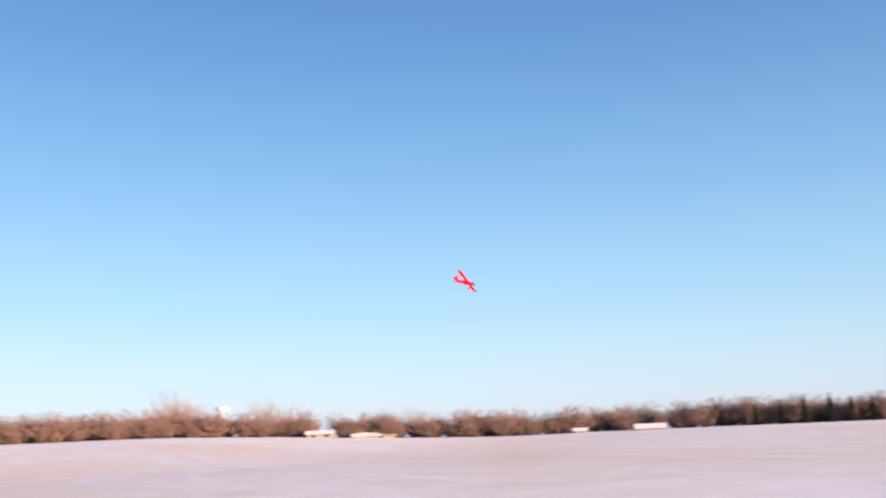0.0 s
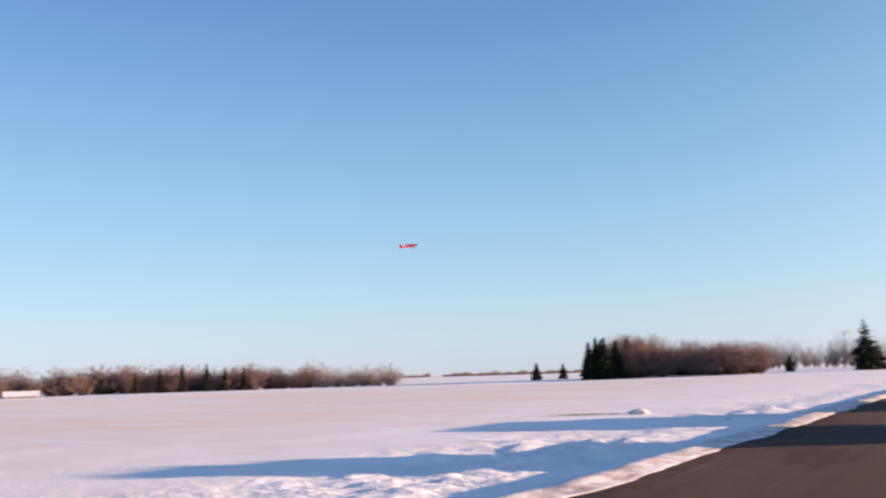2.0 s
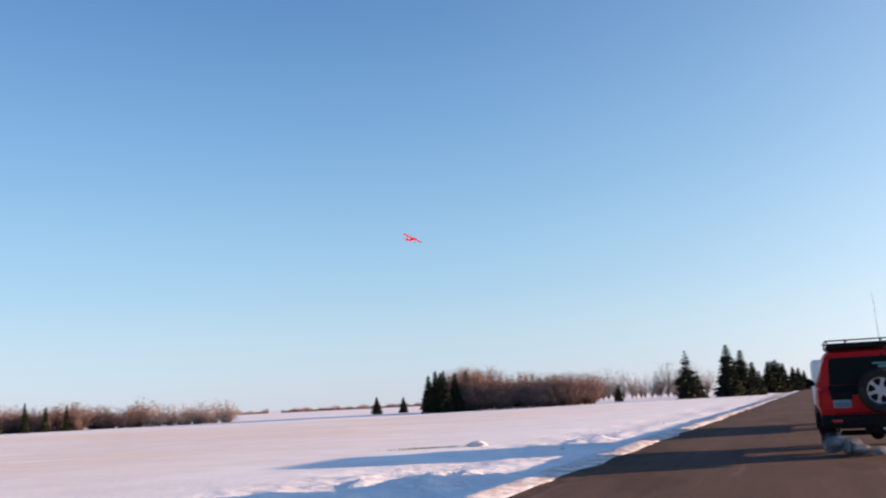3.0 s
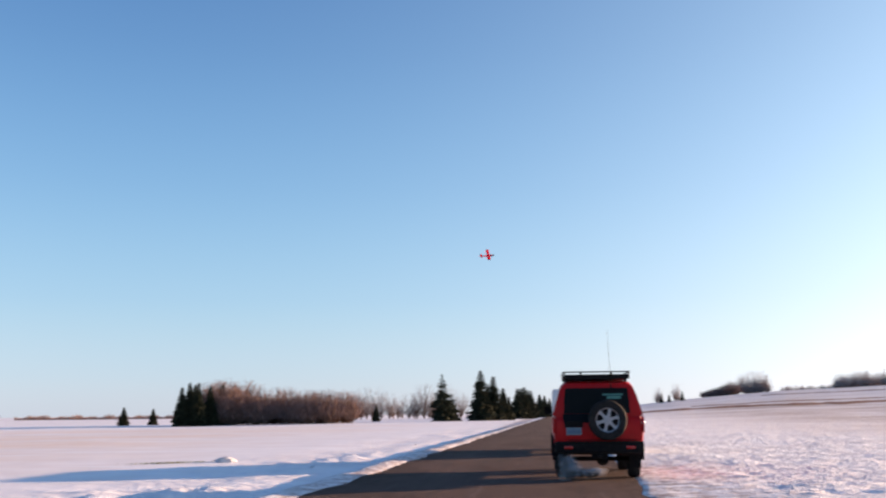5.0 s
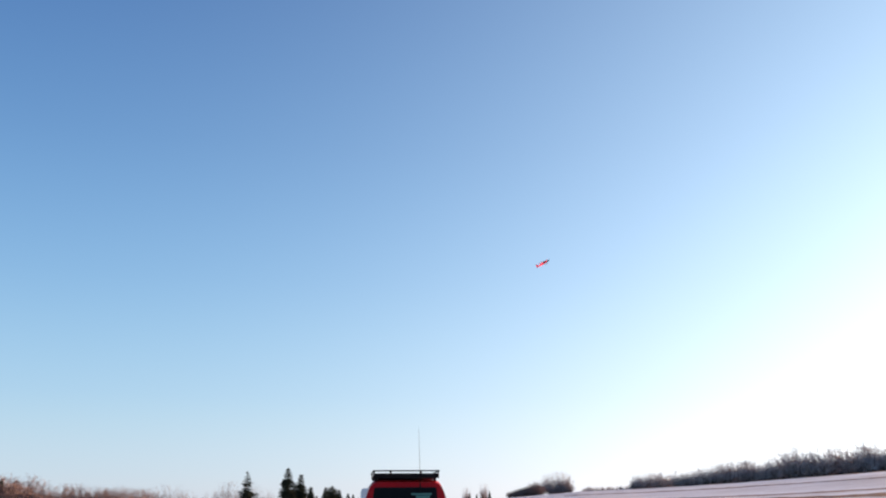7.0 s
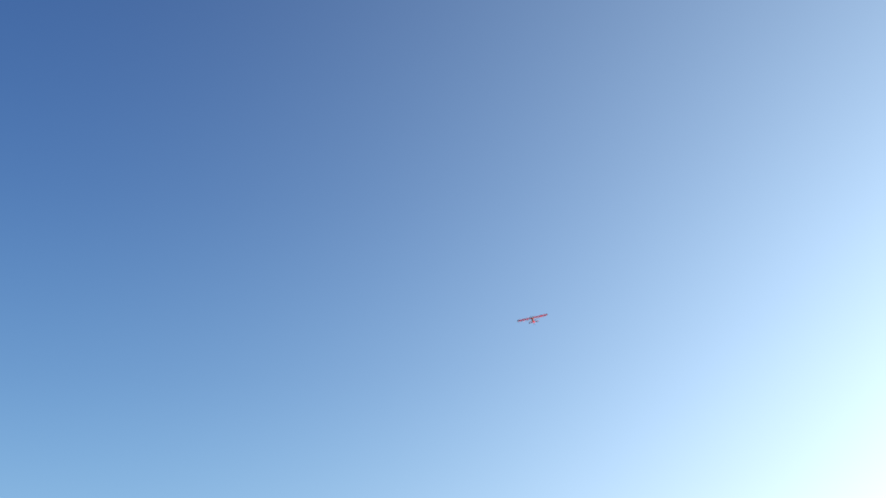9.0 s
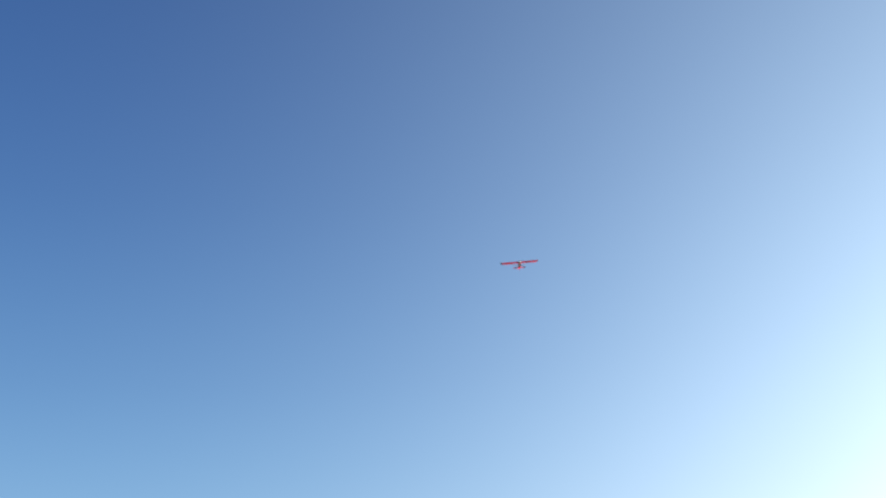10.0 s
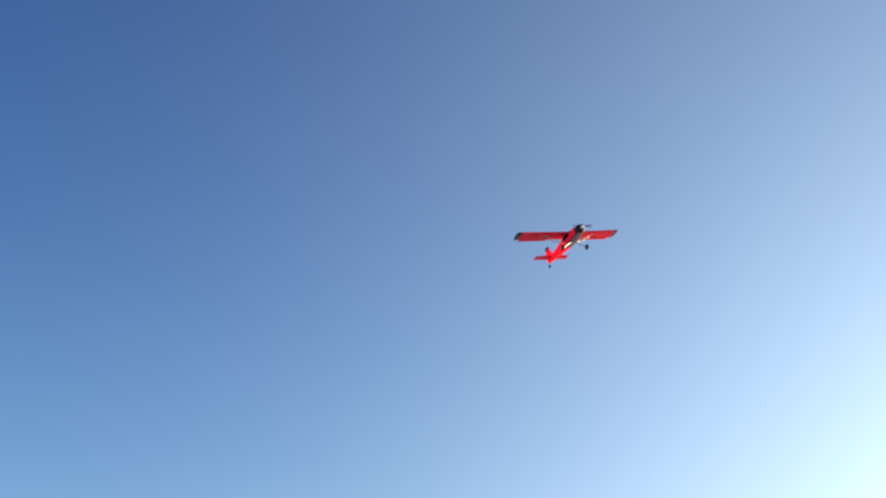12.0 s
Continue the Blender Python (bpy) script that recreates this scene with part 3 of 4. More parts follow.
# trees along the hill, their twigs coloured pale to stand in for distance haze
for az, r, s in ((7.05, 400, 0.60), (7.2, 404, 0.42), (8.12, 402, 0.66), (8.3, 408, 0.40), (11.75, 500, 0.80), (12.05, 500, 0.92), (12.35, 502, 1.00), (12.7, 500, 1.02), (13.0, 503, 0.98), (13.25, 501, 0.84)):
    plant("bare_tree", rng.choice(FAR), az, r, s, rng.uniform(0, 360), "leafless tree on the hillside, paled by painted haze", "tree", "hillside trees", 0.8)
for az, s in ((7.28, 0.36), (7.72, 0.34), (8.5, 0.40)):
    plant("spruce", SPRUCES[1], az, 398, s, rng.uniform(0, 360), "small dark spruce on the snowy hillside", "tree", "hillside spruces", 1.1)
for k in range(16):
    u = (k + rng.random()) / 16
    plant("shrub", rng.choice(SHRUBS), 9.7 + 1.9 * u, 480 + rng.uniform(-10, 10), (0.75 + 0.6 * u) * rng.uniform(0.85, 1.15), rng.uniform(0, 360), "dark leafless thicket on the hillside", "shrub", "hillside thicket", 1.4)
for k in range(14):
    plant("shrub", rng.choice(HAZY), rng.uniform(11.6, 13.4), 497 + rng.uniform(-5, 5), rng.uniform(0.7, 1.1), rng.uniform(0, 360), "leafless thicket on the hillside, greyed by painted haze", "shrub", "hillside thicket", 1.3)
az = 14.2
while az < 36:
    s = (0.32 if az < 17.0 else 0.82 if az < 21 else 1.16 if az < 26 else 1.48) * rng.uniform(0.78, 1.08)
    plant("bare_tree", rng.choice(FAR), az, 545 + rng.uniform(-8, 18), s, rng.uniform(0, 360), "leafless tree in the wood along the hill, paled by painted haze", "tree", "hilltop wood", 1.1)
    az += rng.uniform(0.11, 0.22)

# ------------------------------------------------------------------ far buildings


def house(az, r, w, d, h, roof_h, wall_mat, label, windows=2):
    x, y, z = on_ground(az, r, 0.1)
    ob = thing("house", label, "house", pose(x, y, z, 0, 0, -az), "houses beyond the field")
    bm = bmesh.new()
    box(bm, (0, 0, h / 2), (w, d, h))
    part("wall", bm, wall_mat, ob, smooth=False)
    bm = bmesh.new()
    e = 0.4
    loft(bm, [[(x0, -d / 2 - e, h), (x0, d / 2 + e, h), (x0, 0, h + roof_h)] for x0 in (-w / 2 - e, w / 2 + e)])
    part("roof", bm, ROOF_SNOW, ob, "snow-covered roof", smooth=False)
    for k in range(windows):
        bm = bmesh.new()
        box(bm, (-w / 2 + w * (k + 0.5) / windows, -d / 2 - 0.02, h * 0.55), (0.7, 0.08, 0.45))
        part("window", bm, GLASS, ob, smooth=False)
    return ob


house(-75.9, 176, 4.8, 5, 0.75, 0.7, SIDING, "low cream house with a snowy roof")
house(-73.1, 175, 4.8, 6, 0.35, 0.75, SIDING, "low tan farm shed with a snowy roof", 0)
house(-71.7, 176, 2.2, 4, 0.6, 0.5, SIDING, "small tan shed with a snowy roof", 0)
house(-59.9, 174, 2.0, 4, 0.45, 0.6, SIDING, "tiny tan shed beside the shrubs", 0)
house(-55.7, 174, 5.0, 6, 0.40, 0.9, SIDING, "low tan barn with a snow-white roof", 0)


def water_tower():
    x, y, z = on_ground(-81.7, 900, 3.2)
    ob = thing("water_tower", "white water tower far behind the shrubs", "water tower", pose(x, y, z, 0, 0, 0))
    bm = bmesh.new()
    turned(bm, [(0.01, 27.2), (4.2, 27.5), (5.4, 28.3), (5.6, 30), (5.5, 31.6), (4.6, 32.3), (0.01, 32.6)], "Y", 24, False)
    bmesh.ops.rotate(bm, verts=bm.verts, matrix=Matrix.Rotation(radians(90), 3, "X"))
    part("tank", bm, TOWER_HAZE_PAINT, ob)
    bm = bmesh.new()
    rod(bm, (0, 0, -1), (0, 0, 28), 1.2, 1.0, 16)
    part("column", bm, TOWER_HAZE_PAINT, ob)
    return ob


water_tower()

# strips of bare earth and dead grass on the way up the hill
for dist, half, tall, a0 in ((232, 11.0, 0.30, 4.0), (262, 5.0, 0.16, 9.0), (345, 4.0, 0.22, 13.0), (440, 5.0, 0.30, 17.0)):
    bm = bmesh.new()
    rings = []
    for k in range(240):
        a = a0 + (41.0 - a0) * k / 239
        ring = []
        for f, up in ((-1.0, -0.1), (-0.5, 0.7), (0.3, 1.0), (1.0, -0.1)):
            x, y = polar(a, dist + f * half * (0.85 + 0.3 * vnoise(np.array(k * 0.21), np.array(dist), 5)) + 3.0 * vnoise(np.array(k * 0.05), np.array(dist), 9))
            x, y = float(x), float(y)
            ring.append((x, y, ground_z(x, y) + (up * tall if up > 0 else up) * (0.8 + 0.3 * vnoise(np.array(k * 0.33), np.array(f * 3.0), 15))))
        rings.append(ring)
    loft(bm, rings)
    tagged(part("field_edge", bm, SOIL), "low strip of bare earth and dead grass across the snow", "field edge", kind="structure")

# a sliver of grass that the snow has left bare
gv, gf = [], []
g = random.Random(8)
for k in range(420):
    u = g.gauss(0, 0.36)
    x, y = -13.6 + u * 1.6 + g.gauss(0, 0.12), 33.0 + u * 1.0 + g.gauss(0, 0.25)
    a = Vector((x, y, ground_z(x, y) - 0.02))
    spike(gv, gf, a, a + Vector((g.gauss(0, 0.06), g.gauss(0, 0.06), g.uniform(0.03, 0.08))), 0.015, g)
tagged(new("grass_patch", raw_mesh("grass_patch", gv, gf, GRASS)), "sliver of green-brown grass showing through the snow", "grass", kind="stuff")

# clods of ploughed snow along the bank
CLOD_MESHES = []
for k in range(5):
    bm = bmesh.new()
    bmesh.ops.create_icosphere(bm, subdivisions=3, radius=1)
    for v in bm.verts:
        n = noise.noise(v.co * 1.6 + Vector((k * 7.1, 0, 0))) + 0.55 * noise.noise(v.co * 4.2 + Vector((0, k * 3.1, 0)))
        v.co *= 1 + 0.45 * n
        v.co.z *= 0.62
    me = bpy.data.meshes.new("snow_clod")
    bm.to_mesh(me)
    bm.free()
    me.materials.append(CLOD)
    me.polygons.foreach_set("use_smooth", [True] * len(me.polygons))
    CLOD_MESHES.append(me)
g = random.Random(12)
for k in range(5):
    y = g.uniform(6, 62)
    d = abs(g.gauss(2.3, 1.1)) + 0.5
    x = ROAD_LEFT + road_shift(y) - d
    size = min(0.12, 0.03 + g.expovariate(30))
    ob = new("snow_clod", g.choice(CLOD_MESHES))
    ob.matrix_basis = pose(x, y, ground_z(x, y) + size * 0.05, g.uniform(-15, 15), g.uniform(-15, 15), g.uniform(0, 360))
    ob.scale = (size * g.uniform(0.8, 1.5), size, size)
    tagged(ob, "lump of ploughed snow lying on the roadside bank", "snow clod", "clods on the bank")
x, y = -11.75, 33.6
ob = new("snow_clod", CLOD_MESHES[1])
ob.matrix_basis = pose(x, y, ground_z(x, y) + 0.06, 0, 0, 20)
ob.scale = (0.32, 0.25, 0.20)
tagged(ob, "large lump of ploughed snow on the roadside bank", "snow clod", "clods on the bank")


# ------------------------------------------------------------------ the red off-road car


def section(pts):
    """Mirror a list of (half width, z) into a closed ring at y = 0."""
    return [(w, z) for w, z in pts] + [(-w, z) for w, z in reversed(pts)]


def wheel(parent, m, tyre_r=0.385, width=0.26, spare=False):
    hub = new("spare_wheel" if spare else "wheel")
    hub.parent, hub.matrix_basis = parent, m
    bm = bmesh.new()
    h = width / 2
    turned(bm, [(tyre_r * 0.62, -h * 0.85), (tyre_r * 0.82, -h), (tyre_r * 0.95, -h * 0.92), (tyre_r, -h * 0.6), (tyre_r, h * 0.6),
                (tyre_r * 0.95, h * 0.92), (tyre_r * 0.82, h), (tyre_r * 0.62, h * 0.85)], "Y", 80)
    # tread blocks: every other step of the running surface stands proud
    for v in bm.verts:
        r = math.hypot(v.co.x, v.co.z)
        if r > tyre_r * 0.97 and int(round(math.degrees(math.atan2(v.co.z, v.co.x)) / 4.5)) % 2:
            v.co.x, v.co.z = v.co.x * 1.03, v.co.z * 1.03
    part("tyre", bm, RUBBER, hub, "black off-road tyre")
    bm = bmesh.new()
    turned(bm, [(tyre_r * 0.63, -h * 0.7), (tyre_r * 0.58, -h * 0.62), (tyre_r * 0.55, 0.0), (tyre_r * 0.58, h * 0.6), (tyre_r * 0.63, h * 0.6)], "Y", 40)
    turned(bm, [(0.075, -h * 0.35), (0.085, -h * 0.58), (0.03, -h * 0.66), (0.001, -h * 0.66), (0.001, -h * 0.3)], "Y", 20)
    for k in range(6):
        a = 2 * math.pi * k / 6 + 0.26
        loft(bm, [[(-0.045, -h * 0.62, 0.06), (0.045, -h * 0.62, 0.06), (0.045, -h * 0.3, 0.06), (-0.045, -h * 0.3, 0.06)],
                  [(-0.026, -h * 0.60, tyre_r * 0.36), (0.026, -h * 0.60, tyre_r * 0.36), (0.026, -h * 0.3, tyre_r * 0.36), (-0.026, -h * 0.3, tyre_r * 0.36)],
                  [(-0.045, -h * 0.62, tyre_r * 0.60), (0.045, -h * 0.62, tyre_r * 0.60), (0.045, -h * 0.3, tyre_r * 0.60), (-0.045, -h * 0.3, tyre_r * 0.60)]])
        bmesh.ops.rotate(bm, verts=bm.verts[-12:], matrix=Matrix.Rotation(a, 3, "Y"))
    part("rim", bm, ALLOY, hub, "six-spoke silver alloy rim")
    bm = bmesh.new()
    turned(bm, [(tyre_r * 0.56, h * 0.1), (0.001, h * 0.1), (0.001, h * 0.2), (tyre_r * 0.56, h * 0.2)], "Y", 24)
    part("brake_disc", bm, BLACK, hub)
    return hub


def off_road_car(x, y):
    car = thing("off_road_car", "red boxy off-road car with roof rack and rear spare wheel", "car", pose(x, y, -0.015))
    car.scale = (1, 1, 1.04)
    # lower body; y = 0 is the tail, the nose points up the road
    bm = bmesh.new()
    rings = []
    for yy, w, z0, z1 in ((0.00, 0.90, 0.66, 1.20), (0.03, 0.945, 0.64, 1.27), (0.10, 0.965, 0.62, 1.31), (1.0, 0.97, 0.58, 1.31), (3.2, 0.97, 0.58, 1.29),
                          (3.5, 0.965, 0.58, 1.22), (4.45, 0.94, 0.60, 1.16), (4.62, 0.88, 0.64, 1.08), (4.66, 0.80, 0.68, 1.00)):
        ring = section([(w * 0.90, z0), (w * 0.97, z0 + 0.07), (w, z0 + 0.28), (w, z1 - 0.22), (w * 0.985, z1 - 0.07), (w * 0.95, z1)])
        rings.append([(a, yy, b) for a, b in ring])
    loft(bm, rings)
    part("body", bm, RED, car, "red painted body")
    # upper body with a stepped roof
    bm = bmesh.new()
    rings = []
    for yy, zt, w, wt in ((0.06, 1.30, 0.92, 0.92), (0.10, 1.80, 0.905, 0.80), (0.16, 1.98, 0.91, 0.74), (0.30, 2.03, 0.92, 0.735), (1.75, 2.04, 0.925, 0.735),
                          (1.95, 1.97, 0.925, 0.735), (2.75, 1.95, 0.92, 0.73), (3.30, 1.32, 0.92, 0.90)):
        zt = max(zt, 1.32)
        lift = zt - 1.28
        ring = section([(w, 1.28), (w - (w - wt) * 0.12, 1.28 + lift * 0.25), (wt + 0.05, 1.28 + lift * 0.86), (wt - 0.01, 1.28 + lift * 0.96), (wt - 0.12, zt)])
        rings.append([(a, yy, b) for a, b in ring])
    loft(bm, rings)
    part("cabin", bm, RED, car, "red cabin with a stepped roof")
    # tailgate glass, wrapping at the corners
    bm = bmesh.new()
    pts = [(-0.76, 1.33), (0.72, 1.33), (0.665, 1.88), (-0.70, 1.88)]
    loft(bm, [[(a, 0.045 + (b - 1.36) * 0.075, b) for a, b in pts], [(a * 0.98, 0.16 + (b - 1.36) * 0.1, b) for a, b in pts]])
    bmesh.ops.bevel(bm, geom=list(bm.edges), offset=0.02, segments=2, affect="EDGES")
    part("rear_window", bm, GLASS, car, "dark tinted rear window")
    # the glass line steps down beside the spare wheel
    bm = bmesh.new()
    pts = [(-0.76, 1.16), (-0.10, 1.16), (-0.10, 1.345), (-0.765, 1.345)]
    loft(bm, [[(a, -0.016 + (b - 1.16) * 0.25, b) for a, b in pts], [(a * 0.98, 0.12, b) for a, b in pts]])
    bmesh.ops.bevel(bm, geom=list(bm.edges), offset=0.012, segments=2, affect="EDGES")
    part("lower_window", bm, GLASS, car, "dark glass stepping down beside the spare wheel")
    bm = bmesh.new()
    for zz in (1.42, 1.52, 1.62, 1.72, 1.80):
        box(bm, (-0.02, 0.042 + (zz - 1.36) * 0.075, zz), (1.22, 0.003, 0.003))
    part("heating_wires", bm, GLASS, car)
    # a reflection in the glass, made as two thin green strips
    bm = bmesh.new()
    box(bm, (0.33, 0.066, 1.74), (0.44, 0.006, 0.035))
    box(bm, (0.36, 0.060, 1.68), (0.30, 0.006, 0.06))
    part("window_sticker", bm, GREEN_REFLECTION, car, "painted pale green reflection strip on the glass")
    for side in (-1, 1):
        for y0, y1, zt in ((0.45, 1.45, 1.86), (1.55, 2.30, 1.83), (2.38, 3.00, 1.80)):
            bm = bmesh.new()
            slant = 0.26 if y0 > 2.3 else 0.04
            pts = [(y0, 1.36), (y1, 1.36), (y1 - slant, zt), (y0, zt)]
            tilt = lambda b: 0.925 - (b - 1.28) * 0.24
            loft(bm, [[(side * (tilt(b) - 0.03), a, b) for a, b in pts], [(side * (tilt(b) + 0.012), a, b) for a, b in pts]])
            part("side_window", bm, GLASS, car, smooth=False)
        bm = bmesh.new()
        box(bm, (side * 0.955, 0.022, 1.12), (0.05, 0.09, 0.34), 0.015)
        part("tail_lamp_housing", bm, RED, car)
        bm = bmesh.new()
        box(bm, (side * 0.66, -0.135, 0.66), (0.19, 0.03, 0.065), 0.012)
        part("bumper_lamp", bm, LAMP_RED, car, "red lamp set in the rear bumper")
        bm = bmesh.new()
        loft(bm, [[(side * 0.95, 2.74, 1.36), (side * 0.95, 2.84, 1.36), (side * 0.95, 2.84, 1.42), (side * 0.95, 2.74, 1.42)],
                  [(side * 1.03, 2.73, 1.34), (side * 1.03, 2.86, 1.34), (side * 1.03, 2.86, 1.50), (side * 1.03, 2.73, 1.50)],
                  [(side * 1.15, 2.72, 1.33), (side * 1.15, 2.84, 1.33), (side * 1.15, 2.84, 1.52), (side * 1.15, 2.72, 1.52)]])
        part("door_mirror", bm, BLACK, car, "black door mirror")
        for yw in (0.95, 3.72):
            bm = bmesh.new()
            outer = [(0.47 * math.cos(radians(a)), 0.47 * math.sin(radians(a))) for a in range(-5, 186, 10)]
            inner = [(0.41 * math.cos(radians(a)), 0.41 * math.sin(radians(a))) for a in range(-5, 186, 10)]
            rings = [[(side * 0.90, yw + o[0], 0.42 + o[1]), (side * 1.0, yw + o[0], 0.42 + o[1]), (side * 1.0, yw + i[0], 0.42 + i[1]), (side * 0.90, yw + i[0], 0.42 + i[1])]
                     for o, i in zip(outer, inner)]
            loft(bm, rings)
            part("wheel_arch", bm, BLACK, car, "black wheel arch")
            wheel(car, pose(side * 0.80, yw, 0.385, 0, 0, 90 * side))
        bm = bmesh.new()
        box(bm, (side * 0.80, 0.52, 0.40), (0.26, 0.02, 0.36), 0.008)
        part("mud_flap", bm, BLACK, car)
        bm = bmesh.new()
        box(bm, (side * 0.955, 2.3, 0.78), (0.04, 2.2, 0.07), 0.015)
        part("rubbing_strip", bm, BLACK, car)
        bm = bmesh.new()
        box(bm, (side * 0.78, 4.64, 0.92), (0.26, 0.06, 0.16), 0.02)
        part("headlamp", bm, LAMP_CLEAR, car)
    # metal bead added only to give a sun glint at the right tail edge
    bm = bmesh.new()
    bmesh.ops.create_uvsphere(bm, u_segments=16, v_segments=10, radius=0.075, matrix=Matrix.Translation((0.955, 0.05, 1.15)) @ Matrix.Diagonal((0.8, 1.0, 1.0, 1)))
    part("side_reflector", bm, CHROME, car, "added bright metal bead that makes the sun glint")
    bm = bmesh.new()
    box(bm, (0, -0.03, 0.66), (1.90, 0.22, 0.24), 0.05)
    box(bm, (0, -0.135, 0.775), (1.30, 0.05, 0.018), 0.004)
    part("rear_bumper", bm, BLACK, car, "black plastic rear bumper")
    bm = bmesh.new()
    box(bm, (0, 4.66, 0.66), (1.86, 0.20, 0.24), 0.05)
    part("front_bumper", bm, BLACK, car)
    bm = bmesh.new()
    box(bm, (0, 4.66, 0.93), (1.10, 0.04, 0.14), 0.01)
    part("grille", bm, BLACK, car)
    # chassis, axle, tow bar and exhaust, seen below the bumper
    bm = bmesh.new()
    box(bm, (0, 2.2, 0.56), (1.35, 4.0, 0.12), 0.02)
    part("chassis", bm, BLACK, car, "dark underbody")
    bm = bmesh.new()
    rod(bm, (-0.7, 0.95, 0.385), (0.7, 0.95, 0.385), 0.05)
    bmesh.ops.create_uvsphere(bm, u_segments=14, v_segments=10, radius=0.15, matrix=Matrix.Translation((0.12, 0.95, 0.385)))
    part("rear_axle", bm, BLACK, car, "black rear axle with its differential")
    bm = bmesh.new()
    box(bm, (0.0, 0.02, 0.50), (0.34, 0.16, 0.14), 0.02)
    box(bm, (0.0, -0.14, 0.47), (0.07, 0.22, 0.06), 0.01)
    bmesh.ops.create_uvsphere(bm, u_segments=12, v_segments=8, radius=0.03, matrix=Matrix.Translation((0, -0.24, 0.53)))
    part("tow_bar", bm, BLACK, car)
    bm = bmesh.new()
    rod(bm, (-0.62, 0.7, 0.47), (-0.66, -0.06, 0.42), 0.032)
    part("exhaust_pipe", bm, CHROME, car, "grey steel exhaust pipe")
    # tailgate fittings
    bm = bmesh.new()
    box(bm, (-0.53, -0.002, 1.13), (0.40, 0.05, 0.13), 0.012)
    part("tailgate_handle", bm, BLACK, car, "black tailgate handle recess")
    bm = bmesh.new()
    box(bm, (-0.53, -0.030, 1.17), (0.28, 0.012, 0.03), 0.004)
    part("handle_bar", bm, BLACK, car)
    bm = bmesh.new()
    box(bm, (-0.53, -0.006, 0.985), (0.33, 0.02, 0.155), 0.008)
    plate = part("licence_plate", bm, PLATE, car, "pale blue licence plate")
    bm = bmesh.new()
    for k in range(6):
        box(bm, (-0.64 + 0.044 * k, -0.019, 0.98), (0.027, 0.004, 0.07))
    part("plate_bars", bm, PLATE_INK, plate, smooth=False)
    bm = bmesh.new()
    loft(bm, [[(a, -0.004, b) for a, b in ((-0.66, 0.80), (0.80, 0.80), (0.80, 0.815), (-0.66, 0.815))],
              [(a, 0.02, b) for a, b in ((-0.66, 0.80), (0.80, 0.80), (0.80, 0.815), (-0.66, 0.815))]])
    part("tailgate_seam", bm, BLACK, car)
    bm = bmesh.new()
    box(bm, (0.19, -0.06, 1.16), (0.22, 0.14, 0.22), 0.03)
    part("spare_wheel_bracket", bm, BLACK, car)
    wheel(car, pose(0.185, -0.19, 1.215), 0.405, 0.25, True)
    # roof rack
    rack = part("roof_rack", box(bmesh.new(), (0, 1.05, 2.10), (1.42, 1.9, 0.05), 0.012), BLACK, car, "black steel roof rack with raised side rails")
    bm = bmesh.new()
    box(bm, (0, 0.12, 2.115), (1.44, 0.05, 0.10), 0.01)
    part("rack_fairing", bm, BLACK, rack)
    rails = [((-0.72, 0.08, 2.215), (0.72, 0.08, 2.215)), ((-0.72, 2.02, 2.215), (0.72, 2.02, 2.215)), ((-0.72, 0.08, 2.215), (-0.72, 2.02, 2.215)), ((0.72, 0.08, 2.215), (0.72, 2.02, 2.215))]
    for a, b in rails:
        part("rail", rod(bmesh.new(), a, b, 0.014), BLACK, rack)
    for a in (-0.70, -0.34, 0.32, 0.70):
        for b in (0.08, 2.02):
            part("rack_post", rod(bmesh.new(), (a, b, 2.10), (a, b, 2.215), 0.016 if abs(a) > 0.5 else 0.022), BLACK, rack)
    for b in (0.3, 1.8):
        for side in (-1, 1):
            part("rack_foot", box(bmesh.new(), (side * 0.64, b, 2.04), (0.06, 0.10, 0.10), 0.01), BLACK, rack)
    for k in range(7):
        part("slat", box(bmesh.new(), (0, 0.25 + 0.27 * k, 2.135), (1.38, 0.06, 0.02), 0.004), BLACK, rack)
    bm = bmesh.new()
    rod(bm, (0.30, 0.03, 1.78), (0.30, 0.03, 1.96), 0.016)
    rod(bm, (0.30, 0.03, 1.96), (0.27, 0.03, 3.10), 0.005, 0.0025, 6)
    part("antenna", bm, BLACK, car, "long thin whip antenna")
    return car


CAR_X, CAR_Y = 1.22, 20.3
off_road_car(CAR_X, CAR_Y)


